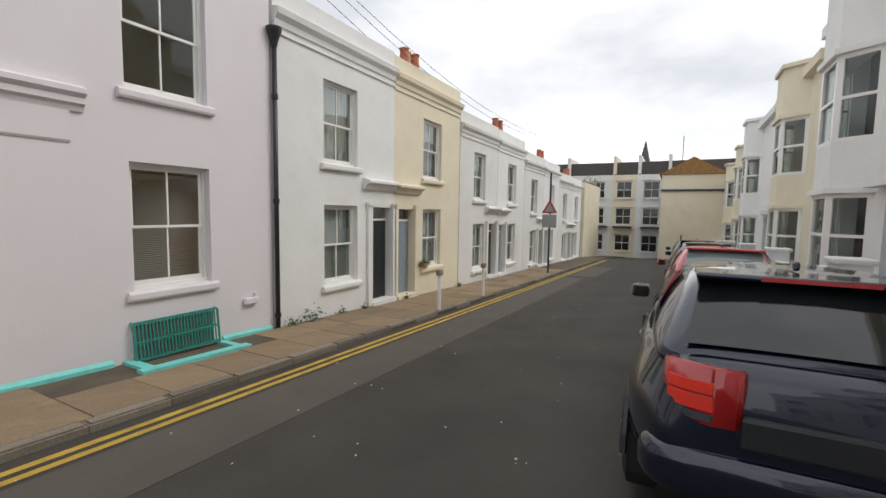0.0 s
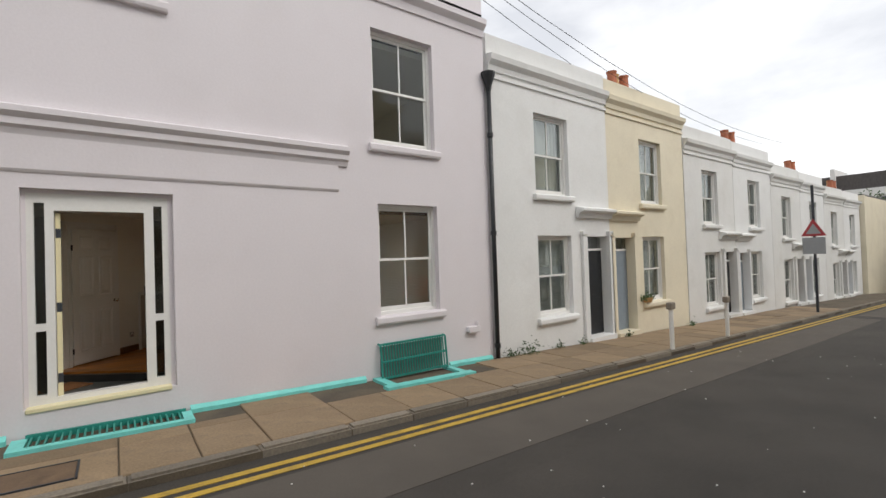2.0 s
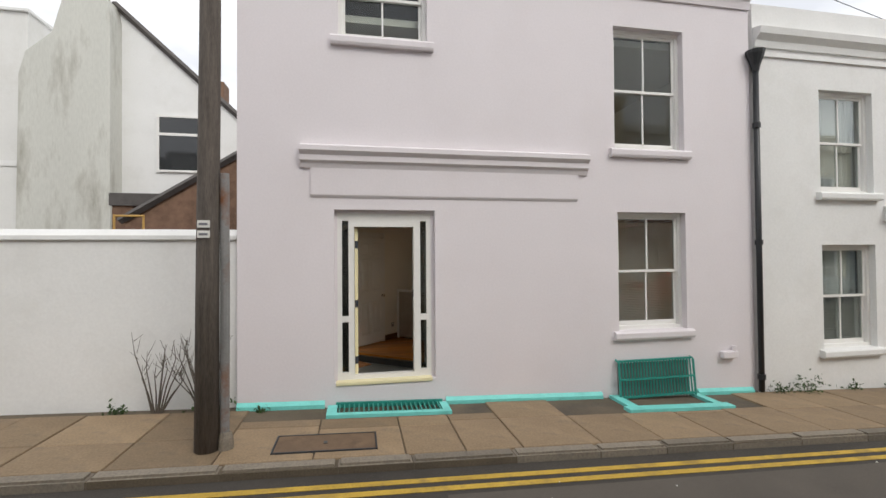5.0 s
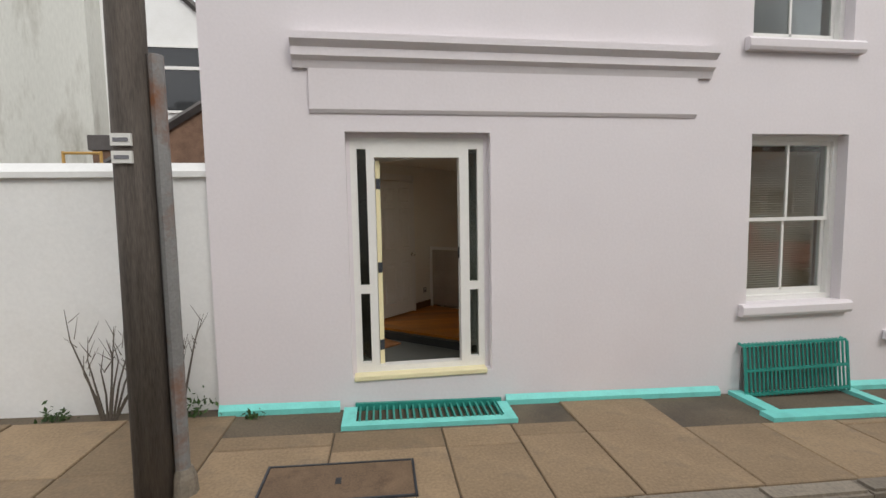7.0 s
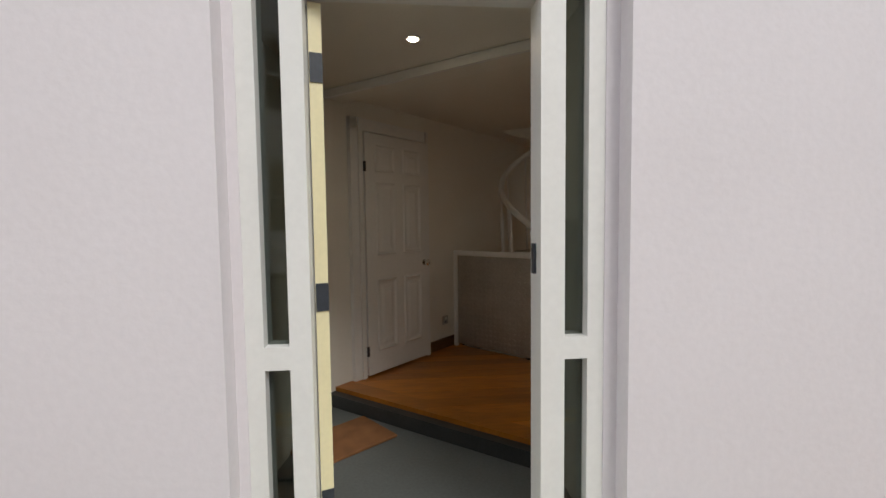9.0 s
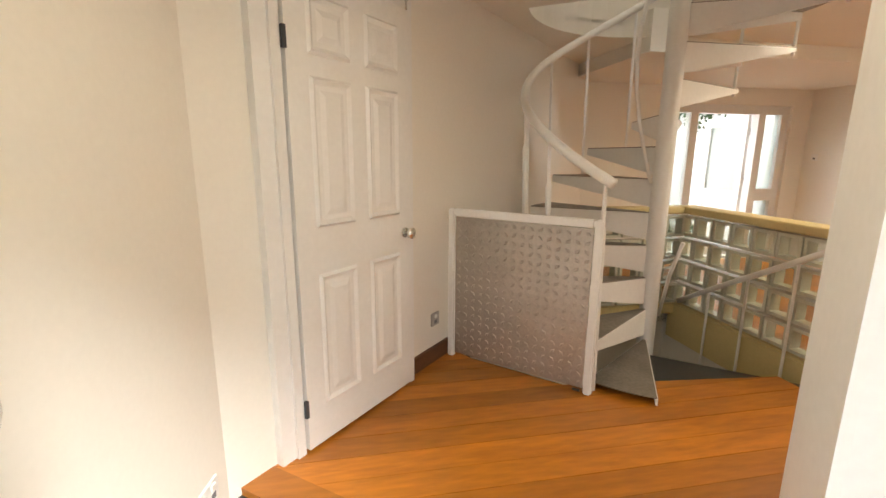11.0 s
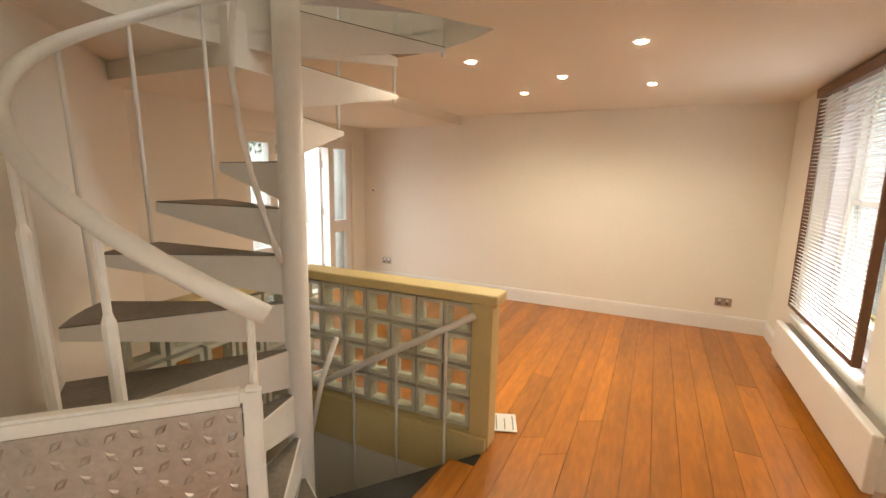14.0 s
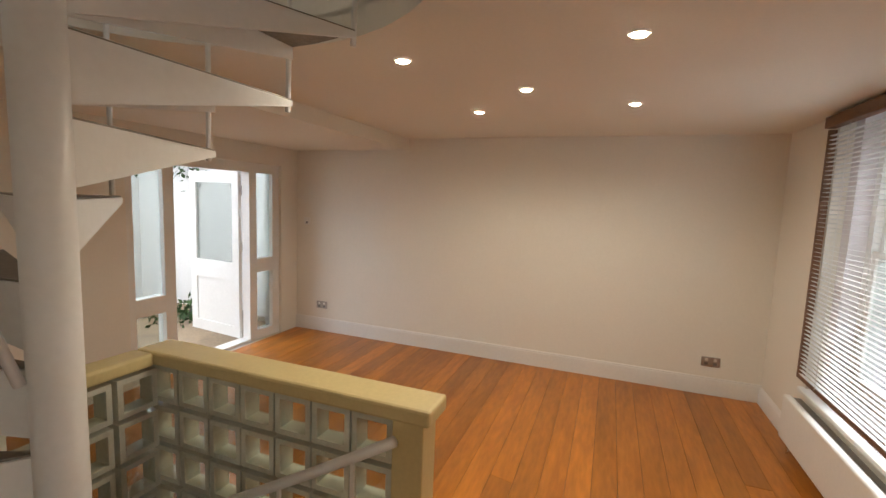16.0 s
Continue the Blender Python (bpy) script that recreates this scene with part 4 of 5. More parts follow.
    rounded(part("bumper", loft([(-.1, [(0, .36), (.6, .36), (.68, .42), (.68, .54), (.6, .6), (0, .6)]), (.0, [(0, .34), (.72, .34), (.79, .4), (.79, .58), (.72, .64), (0, .64)]), (.35, [(0, .32), (.84, .32), (.885, .4), (.885, .55), (.8, .62), (0, .62)])]), paint, c, smooth=True))
    part("number_plate_recess", rbox(-.06, .05, -.36, .36, .66, .82, .02), BLACK_PAINT, c)
    part("spoiler", rbox(.44, .86, -.56, .56, 1.415, 1.455, .018), paint, c)
    part("brake_light", box(.435, .442, -.25, .25, 1.424, 1.446), RED_LENS, c)
    part("aerial", rbox(.95, 1.08, -.02, .02, 1.46, 1.52, .015), paint, c)
    return c


sl = math.degrees(math.atan(0.036))
car(CAR_BLUE, (2.75, -7.25, ground(2.6) - .085 + FAR_RISE * .78), 0, sl, "dark blue hatchback parked at the kerb")
car(CAR_RED, (8.9, -7.3, ground(8.9) - .085 + FAR_RISE * .78), 0, sl, "bright red hatchback parked in the row", glass=PALE_GLASS)
car(CAR_GREY, (14.4, -7.35, ground(14.4) - .085 + FAR_RISE * .78), 0, sl, "grey hatchback parked further down", glass=PALE_GLASS)
car(CAR_BLUE, (20.0, -7.25, ground(20) - .085 + FAR_RISE * .78), 0, sl, "dark blue car parked further down")

# pale litter and petals scattered over the asphalt
rnd = random.Random(91)
bm = bmesh.new()
for _ in range(55):
    px, py = rnd.uniform(.5, 12), rnd.uniform(-5.6, -2.0)
    pz = ground(px) - .078 + (0 if py > -3.4 else FAR_RISE * (-3.4 - py) / 5.1)
    q = rnd.uniform(.006, .015)
    e = rnd.uniform(0, 3.1)
    pts = [(q * math.cos(e + k * 1.57 + rnd.uniform(-.3, .3)), q * rnd.uniform(.5, 1) * math.sin(e + k * 1.57)) for k in range(4)]
    prism([(px + a, py + b) for a, b in pts], pz, pz + .004, bm)
tagged(part("road_litter", bm, PAPER), label="pale scraps and petals scattered on the asphalt", category="litter", kind="stuff")

# ---------- inside: lobby and room ----------
DIAG_A, DIAG_B = Vector((-0.66, 1.95, 0)), Vector((2.45, 5.2, 0))
STEP_A, STEP_B = Vector((-0.66, 1.95, 0)), Vector((0.80, 0.80, 0))


def wall_line(name, a, b, z0, z1, thick, mat, label, holes=(), parent=None):
    """A wall from a to b, its visible face on that line, its body on the left of the way a to b."""
    d = Vector((b[0] - a[0], b[1] - a[1], 0))
    ln = d.length
    d.normalize()
    m = Matrix(((d.x, -d.y, 0, a[0]), (d.y, d.x, 0, a[1]), (0, 0, 1, 0), (0, 0, 0, 1)))
    return struct(part(name, pierced(0, ln, z0, z1, 0.0, thick, list(holes), m), mat), label), m, ln


TOP = 5.3
diag, DM, DL = wall_line("wall_diagonal", DIAG_A, DIAG_B, -2.4, TOP, 0.12, INNER_WALL, "cream painted wall beside the spiral stair")
wall_line("wall_back", (2.3, 5.2), (5.65, 5.2), -0.5, CEIL + .3, 0.25, INNER_WALL, "cream painted back wall with garden door", [(1.22, 2.96, 0.37, 2.3)])
wall_line("wall_east", (5.53, 5.45), (5.53, 0.3), -0.3, CEIL + .3, 0.25, INNER_WALL, "plain cream painted party wall")
bm = pierced(0.86, 5.53, -.3, CEIL + .3, 0.3, 0.38, [(3.35, 4.7, 0.8, 2.58)])
struct(part("wall_window_lining", bm, INNER_WALL), "cream plaster lining of the street wall with window opening")
bm = box(-0.95, -0.62, 0.3, 0.34, 0, CEIL)
struct(part("wall_lobby_front", bm, INNER_WALL), "cream plaster beside the entrance")
wall_line("wall_lobby", (-0.95, 0.3), (-0.66, 1.95), -.3, CEIL + .3, 0.12, INNER_WALL, "cream painted lobby wall")
struct(part("wall_lobby_east", box(0.74, 0.86, 0.3, 0.85, -.3, CEIL + .3), INNER_WALL), "cream painted stub wall by the entrance")
# dropped beam across the room
struct(part("ceiling_beam", box(2.2, 5.53, 3.75, 5.2, 2.5, CEIL + .2), CEILING_PAINT), "shallow dropped ceiling section towards the garden", "beam")


def sheet(outer, hole, z0, z1):
    bm = bmesh.new()
    for loop in (outer, hole):
        vs = [bm.verts.new((p[0], p[1], z0)) for p in loop]
        for i in range(len(vs)):
            bm.edges.new((vs[i], vs[(i + 1) % len(vs)]))
    bmesh.ops.triangle_fill(bm, edges=bm.edges[:], use_beauty=True)
    r = bmesh.ops.extrude_face_region(bm, geom=bm.faces[:])
    for v in [g for g in r["geom"] if isinstance(g, bmesh.types.BMVert)]:
        v.co.z = z1
    return bm


room = [(-1.0, 0.32), (5.55, 0.32), (5.55, 5.25), (2.45, 5.25), (-0.7, 1.97)]
well_up = [uv(-.94 * math.cos(a), -.94 * math.sin(a))[:2] for a in [radians(70 + 200 * k / 24) for k in range(25)]]
struct(part("ceiling", sheet(room, well_up, CEIL, CEIL + .12), CEILING_PAINT), "cream painted ceiling with recessed lamps", "ceiling")
# storey above, seen through the stair opening
bm = box(-1.6, 5.6, 0.3, 5.2, TOP, TOP + .1)
struct(part("upper_ceiling", bm, CEILING_PAINT), "cream ceiling of the upper landing", "ceiling")
bm = bmesh.new()
for p, q in zip(well_up, well_up[1:] + well_up[:1]):
    bm.faces.new([bm.verts.new((p[0], p[1], CEIL + .1)), bm.verts.new((q[0], q[1], CEIL + .1)), bm.verts.new((q[0], q[1], CEIL + .34)), bm.verts.new((p[0], p[1], CEIL + .34))])
struct(part("stair_opening_rim", bm, CEILING_PAINT), "cream rim of the round stair opening", "trim")
bm = box(-1.6, 5.55, 5.2, 5.45, CEIL + .3, 6.3)
box(5.53, 5.8, 0.3, 5.45, CEIL + .3, 6.3, bm)
struct(part("upper_walls", bm, INNER_WALL), "cream walls of the upper storey")
struct(part("main_roof", box(-1.85, 5.8, 0.0, 5.6, 6.25, 6.35), SLATE), "flat roof of the pink house", "roof")

# well going down
well = [uv(-.9, -1.1)[:2], uv(-.9, -.12)[:2], (1.74, 2.86), (2.49, 2.25), (2.49, 3.6), (1.35, 3.72)]
bm = bmesh.new()
for i in range(len(well)):
    p, q = well[i], well[(i + 1) % len(well)]
    bm.faces.new([bm.verts.new((p[0], p[1], -2.2)), bm.verts.new((q[0], q[1], -2.2)), bm.verts.new((q[0], q[1], FLOOR - .03)), bm.verts.new((p[0], p[1], FLOOR - .03))])
bm.faces.new([bm.verts.new((p[0], p[1], -2.2)) for p in well])
struct(part("stairwell_wall", bm, INNER_WALL), "cream lining of the stairwell to the basement")

# lobby floor, step, inner threshold
struct(part("lobby_floor", prism([(-0.95, 0.2), (0.86, 0.2), (0.84, 0.86), (-0.66, 2.0)], 0.1, 0.25), GREY_FLOOR), "smooth grey lobby floor", "floor")
dn = (STEP_B - STEP_A).normalized()
nn = Vector((-dn.y, dn.x, 0))
bm = prism([(STEP_A + nn * -.02)[:2], (STEP_B + nn * -.02)[:2], (STEP_B + nn * .12)[:2], (STEP_A + nn * .12)[:2]], 0.1, 0.345)
struct(part("lobby_step", bm, DARK_STEP), "dark grey step up from the lobby", "step")
bm = prism([(STEP_A + nn * .05)[:2], (STEP_B + nn * .05)[:2], (STEP_B + nn * .2)[:2], (STEP_A + nn * .2)[:2]], 0.1, FLOOR + .002)
struct(part("threshold_board", bm, PINE), "varnished pine threshold board", "step")
mat_ = thing("doormat", "brown coir doormat on the lobby floor", "doormat", (-0.5, 1.35, 0.25), 38)
part("mat", rbox(-.3, .3, -.2, .2, 0, .018, .006), COIR, mat_)

# opening between lobby and room: architraves, head
def local_frame(a, b):
    d = (b - a).normalized()
    return Matrix(((d.x, -d.y, 0, a.x), (d.y, d.x, 0, a.y), (0, 0, 1, 0), (0, 0, 0, 1))), (b - a).length


SM, SL = local_frame(STEP_A, STEP_B)
bm = bmesh.new()
box(SL - .12, SL + .04, 0.02, 0.2, 0.34, CEIL, bm, SM)
box(SL - .14, SL - .05, -0.015, 0.02, 0.34, 2.42, bm, SM)
box(SL - .155, SL - .135, -0.03, 0.22, 0.34, 2.42, bm, SM)
struct(part("door_lining", bm, WHITE_PAINT), "white painted opening jamb and architrave", "door frame")
struct(part("opening_head", box(.02, SL, 0.02, 0.2, 2.57, CEIL + .1, None, SM), INNER_WALL), "cream bulkhead over the lobby opening", "wall")
struct(part("opening_head_trim", box(.02, SL, -0.01, 0.018, 2.56, CEIL - .004, None, SM), WHITE_PAINT), "white architrave over the lobby opening", "trim")

# panelled door lying against the diagonal wall
DD = (DIAG_B - DIAG_A).normalized()
h0 = 0.34
pdm = Matrix(((DD.x, -DD.y, 0, DIAG_A.x), (DD.y, DD.x, 0, DIAG_A.y), (0, 0, 1, FLOOR), (0, 0, 0, 1)))
pd = struct(part("door_2", box(h0, h0 + .75, -.07, -.032, .02, 1.99), WHITE_PAINT), "white six-panel interior door with chrome knob", "door")
pd.matrix_world = pdm


def panel(x0, x1, z0, z1):
    bm = bmesh.new()
    o = [(x0, z0), (x1, z0), (x1, z1), (x0, z1)]
    rings = []
    for ins, y in ((0, -.071), (.012, -.083), (.03, -.0725), (.05, -.0725), (.075, -.08)):
        rings.append([bm.verts.new((min(max(p[0], x0 + ins), x1 - ins), y, min(max(p[1], z0 + ins), z1 - ins))) for p in o])
    for a, b in zip(rings, rings[1:]):
        for i in range(4):
            bm.faces.new((a[i], a[(i + 1) % 4], b[(i + 1) % 4], b[i]))
    bm.faces.new(rings[-1])
    return bm


for z0, z1 in ((.2, .8), (1.0, 1.6), (1.68, 1.9)):
    for x0 in (h0 + .1, h0 + .42):
        part("panel", panel(x0, x0 + .23, z0, z1), WHITE_PAINT, pd)
part("rose", tube([(h0 + .69, -.07, .9), (h0 + .69, -.078, .9)], .027, 16), CHROME, pd)
part("door_knob", tube([(h0 + .69, -.075, .9), (h0 + .69, -.095, .9), (h0 + .69, -.1, .9), (h0 + .69, -.125, .9), (h0 + .69, -.135, .9)], [.011, .011, .024, .03, .012], 16), CHROME, pd, smooth=True)
for z in (.22, 1.72):
    part("hinge", box(h0 - .012, h0 + .004, -.075, -.06, z - .04, z + .04), LEAD, pd, "dark steel butt hinge")
bm = bmesh.new()
for a, b in ((h0 - .12, h0 - .05), (h0 - .05, h0 - .008), (h0 + .757, h0 + .79)):
    box(a, b, -.055 if a > h0 - .1 else -.04, 0.0, 0, 2.1, bm)
box(h0 - .12, h0 + .79, -.04, 0, 2.005, 2.1, bm)
ar = struct(part("architrave", bm, WHITE_PAINT), "white moulded door architrave", "trim")
ar.matrix_world = pdm
# skirting and sockets
bm = box(h0 + .8, 1.62, -.02, 0, 0, .1)
sk = struct(part("skirting", bm, BROWN_WOOD), "dark wooden skirting strip", "baseboard")
sk.matrix_world = pdm
bm = extrude_x([(0.33, FLOOR), (0.40, FLOOR), (0.40, FLOOR + .11), (0.385, FLOOR + .14), (0.33, FLOOR + .14)], 0.86, 5.53)
struct(part("baseboard", bm, WHITE_PAINT), "white painted skirting below the window", "baseboard")
bm = box(5.508, 5.53, 0.38, 5.2, FLOOR, FLOOR + .14)
box(5.514, 5.53, 0.38, 5.2, FLOOR + .14, FLOOR + .155, bm)
struct(part("baseboard", bm, WHITE_PAINT), "white painted skirting along the party wall", "baseboard")


def socket(at, m, mat=GREY_METAL, double=True):
    s = thing("wall_socket", "flat metal electrical socket on the wall", "socket")
    s.matrix_world = m @ Matrix.Translation(at)
    w = .073 if double else .043
    part("plate", rbox(-w, w, -.01, 0, -.043, .043, .004), mat, s)
    for xx in ((-.034, .034) if double else (0,)):
        part("switch", rbox(xx - .012, xx + .012, -.016, -.009, .008, .03, .002), WHITE_PAINT, s)
        part("pin_hole", box(xx - .014, xx + .014, -.0115, -.0095, -.028, -.006), INK, s)
    return s


EM = Matrix(((0, 1, 0, 5.53), (-1, 0, 0, 0), (0, 0, 1, 0), (0, 0, 0, 1)))
socket((-0.77, 0, .67), EM)
socket((-4.83, 0, .69), EM)
sw = socket((-5.05, 0, 1.68), EM, WHITE_PAINT, False)
tagged(sw, label="small white light switch on the wall", category="light switch")
socket((1.42, 0, .28), pdm, GREY_METAL, False)
LM, LL = local_frame(Vector((-0.95, 0.3, 0)), Vector((-0.66, 1.95, 0)))
socket((1.52, 0, .5), LM, WHITE_PAINT)

# ---------- spiral stair ----------
SC = Vector((1.845, 2.97, 0))
stair = thing("spiral_staircase", "white painted steel spiral staircase with metal treads", "staircase", (SC.x, SC.y, 0))
part("column", tube([(0, 0, -2.2), (0, 0, TOP - .6)], .058, 24), WHITE_PAINT, stair, smooth=True)
R = 0.872
STEP_ANG = 24.0
RISE = 0.213
FIRST = -13.3  # where the landing's leading edge points


def tread_height(i):
    return 1.529 + (RISE if i > 5 else 0.222) * (i - 5)


def rim_point(deg, r, z):
    """Angle counted from the side of the gate, turning with the climb."""
    a = radians(deg)
    p = U * (-math.cos(a)) + V * (-math.sin(a))
    return Vector((p.x * r, p.y * r, z))


def tread(i):
    z = tread_height(i)
    a0 = FIRST + STEP_ANG * i
    a1 = a0 + STEP_ANG
    bm = bmesh.new()
    outer = [rim_point(a0 + (a1 - a0) * j / 3, R, 0) for j in range(4)]
    inner = [rim_point(a0 + 3, .055, 0), rim_point(a1 - 3, .055, 0)]
    prism([p[:2] for p in [inner[0], *outer, inner[1]]], z - .006, z, bm)
    t = part("tread", bm, TREAD_TOP, stair, "grey chequer-plate tread")
    # front fascia deep at the column and shallow at the rim, and the rear upstand
    for aa, sgn in ((a0, 1), (a1, -1)):
        bm = bmesh.new()
        p, q = rim_point(aa, .055, 0), rim_point(aa, R, 0)
        side = rim_point(aa + 90, .006, 0)
        v = []
        for s in (-1, 1):
            for base, top_, bot in ((p, z - .007, z - .19), (q, z - .007, z - .055 if sgn > 0 else z - .03)):
                v.append(bm.verts.new((base.x + side.x * s, base.y + side.y * s, top_)))
                v.append(bm.verts.new((base.x + side.x * s, base.y + side.y * s, bot)))
        for f in ((0, 1, 3, 2), (4, 6, 7, 5), (0, 2, 6, 4), (1, 5, 7, 3), (0, 4, 5, 1), (2, 3, 7, 6)):
            bm.faces.new([v[j] for j in f])
        part("fascia" if sgn > 0 else "upstand", bm, WHITE_PAINT, t, "white painted steel fascia")
    return t


for i in range(-7, 12):
    tread(i)
# handrail and balusters on the outer side
RAIL_R = R + .045


def rail_height(a):
    return 1.535 + RISE * (a - 6) / STEP_ANG


hr = [rim_point(6 + 8 * j, RAIL_R, rail_height(6 + 8 * j)) for j in range(0, 34)]
part("handrail", tube(hr, .028, 14), WHITE_PAINT, stair, smooth=True)
for i in range(0, 11):
    a = FIRST + STEP_ANG * (i + 1) - 2
    p, q = rim_point(a, R + .012, tread_height(i) - .05), rim_point(a, RAIL_R, rail_height(a) - .01)
    if q.z < p.z + .3:
        continue
    b = part("baluster", tube([p, q], .011, 8), WHITE_PAINT, stair)
    if i < 3:
        part("sleeve", tube([p, p.lerp(q, .78), p.lerp(q, .8)], [.019, .019, .012], 8), WHITE_PAINT, b)
# inner curved rail close to the column
ir = [rim_point(a, r, z) for a, r, z in ((58, .07, 1.5), (68, .12, 1.68), (76, .17, 1.9), (82, .205, 2.12), (86, .22, 2.32), (88, .21, 2.5), (86, .18, 2.7), (80, .15, 2.9))]
part("inner_rail", tube(ir, .013, 10), WHITE_PAINT, stair, smooth=True)
# rail going down into the basement along the glass blocks
dr = [Vector((2.46 - .012 * math.sin(k * .5), 2.31 + .16 * k, 1.175 - .098 * k - .012 * math.cos(k * .5))) - SC for k in range(8)]
part("lower_handrail", tube(dr, .02, 12), WHITE_PAINT, stair, smooth=True)
for j in (1, 3, 5):
    p = Vector(dr[j])
    part("lower_baluster", tube([p, (p.x, p.y, -.4)], .009, 8), WHITE_PAINT, stair)
part("short_post", tube([(Vector((1.96, 3.01, .56)) - SC), (Vector((1.93, 2.9, .9)) - SC), (Vector((1.92, 2.8, 1.13)) - SC)], .013, 8), WHITE_PAINT, stair, smooth=True)
part("post_stay", tube([(Vector((1.9, 2.93, .93)) - SC), (Vector((1.93, 2.88, .95)) - SC)], .009, 6), WHITE_PAINT, stair)

# gate of chequer plate
gate = thing("safety_gate", "white framed chequer-plate gate at the foot of the stair", "gate", uv(-.93, -1.09, FLOOR), math.degrees(math.atan2(V.y, V.x)))
GW, GH = .94, .98
bm = bmesh.new()
for b in ((0, .045, 0, GH), (GW - .045, GW, 0, GH), (.045, GW - .045, GH - .045, GH)):
    box(b[0], b[1], -.02, .02, b[2], b[3], bm)
bmesh.ops.bevel(bm, geom=bm.edges[:], offset=.008, segments=2, affect='EDGES')
part("gate_frame", bm, WHITE_PAINT, gate)
pl = part("plate", box(.05, GW - .05, -.006, .0, .03, GH - .05), TREAD_PLATE, gate, "raised lozenge aluminium plate")
bm = bmesh.new()
nx, nz = 16, 18
for i in range(nx):
    for j in range(nz):
        cx, cz = .075 + (GW - .15) * i / (nx - 1), .06 + (GH - .14) * j / (nz - 1)
        s = 1 if (i + j) % 2 else -1
        a, b = .021, .0105
        cs, sn = math.cos(s * math.pi / 4), math.sin(s * math.pi / 4)
        pts = [(a, 0), (0, b), (-a, 0), (0, -b)]
        base = [bm.verts.new((cx + p * cs - q * sn, -.0062, cz + p * sn + q * cs)) for p, q in pts]
        tip = [bm.verts.new((cx + .5 * (p * cs - q * sn), -.0105, cz + .5 * (p * sn + q * cs))) for p, q in pts]
        bm.faces.new(tip)
        for k in range(4):
            bm.faces.new((base[k], base[(k + 1) % 4], tip[(k + 1) % 4], tip[k]))
tagged(part("lozenge_pattern", bm, TREAD_PLATE, pl), kind="stuff")
part("gate_bolt", tube([(GW - .1, -.02, .02), (GW - .06, -.02, .02)], .008, 8), LEAD, gate)

# ---------- glass-block balustrade ----------
BT = 1.28
bal = thing("glass_block_balustrade", "yellow-cream balustrade filled with clear glass blocks", "balustrade", (2.55, 2.25, FLOOR))
H = BT - FLOOR
part("end_post", rbox(-.05, .07, -.03, .09, 0, H - .05, .006), BAL_PAINT, bal)
part("coping", rbox(-.07, .1, -.06, 1.36, H - .06, H, .012), BAL_PAINT, bal)
part("coping", rbox(-1.2, -.073, 1.24, 1.36, H - .06, H, .012), BAL_PAINT, bal)
part("curb", box(-.04, .06, .09, 1.34, 0, .08), BAL_PAINT, bal)
part("well_fascia", box(-.078, -.064, -.02, 1.3, -.22, .075), BAL_PAINT, bal)
part("curb", box(-1.2, -.043, 1.24, 1.34, 0, .08), BAL_PAINT, bal)
def glass_block(x, y, z, along):
    w, d = .168, .04
    bm = bmesh.new()
    a = w / 2
    f = .022
    m = Matrix.Translation((x, y, z)) @ (pose(0, 0, 0, 0, 0, 90) if along == "y" else Matrix())
    for b in ((-a, -a + f, -a, a), (a - f, a, -a, a), (-a + f, a - f, -a, -a + f), (-a + f, a - f, a - f, a)):
        box(b[0], b[1], -d, d, b[2], b[3], bm, m)
    fr = part("block", bm, BLOCK_EDGE, bal, "clear glass block")
    bm = bmesh.new()
    k = 6
    for yy in (-d + .006, d - .006):
        g = [[bm.verts.new(m @ Vector((-a + f + (w - 2 * f) * i / k, yy + .006 * math.sin(i * 1.7 + j * .9) * math.cos(j * 1.3), -a + f + (w - 2 * f) * j / k))) for j in range(k + 1)] for i in range(k + 1)]
        for i in range(k):
            for j in range(k):
                bm.faces.new((g[i][j], g[i + 1][j], g[i + 1][j + 1], g[i][j + 1]))
    part("pane", bm, BLOCK_GLASS, fr, smooth=True)


BLOCK_EDGE = material("glass_block_edge", (0.62, 0.62, 0.52), 0.25, vary=0.08, bump=0.05)
for j in range(4):
    z = .08 + .095 + j * .19
    for i in range(7):
        glass_block(.01, .09 + .0925 + i * .177, z, "y")
    for i in range(6):
        glass_block(-.14 - i * .19, 1.29, z, "x")

# ---------- window dressing, radiator, paper ----------
vb2 = thing("venetian_blind", "white slatted blind lowered over the street window", "blind", (4.03, 0.42, 0))
part("head_rail", rbox(-.67, .70, -.03, .03, 2.53, 2.6, .005), BROWN_WOOD, vb2, "brown wooden pelmet")
for s in (-.65, .67):
    part("side_trim", box(s, s + .02, -.03, .012, .9, 2.52), BROWN_WOOD, vb2)
bs = None
for i in range(58):
    z = .93 + i * .0272
    m = pose(0, 0, z, 7, 0, 0)
    ob = new("slat", bs) if bs else part("slat", box(-.62, .66, -.012, .012, -.0008, .0008), BLIND, vb2)
    bs = ob.data
    ob.parent = vb2
    ob.matrix_basis = m
part("bottom_rail", rbox(-.625, .66, -.015, .015, .9, .925, .004), BROWN_WOOD, vb2)
for s in (-.4, .4):
    part("ladder_cord", tube([(s, .014, .92), (s, .014, 2.52)], .0025, 5), WHITE_PAINT, vb2)
struct(part("window_board", rbox(3.32, 4.74, 0.3, 0.415, 0.8, 0.83, .008), WHITE_PAINT), "white painted window board", "window sill")
rad = thing("radiator", "long low cream panel radiator below the window", "radiator", (3.0, 0.4, 0))
part("panel", rbox(-.15, 1.7, .05, .1, FLOOR + .1, FLOOR + .4, .012), WHITE_PAINT, rad)
part("top_grille", box(-.14, 1.69, .0, .05, FLOOR + .37, FLOOR + .385), GREY_METAL, rad)
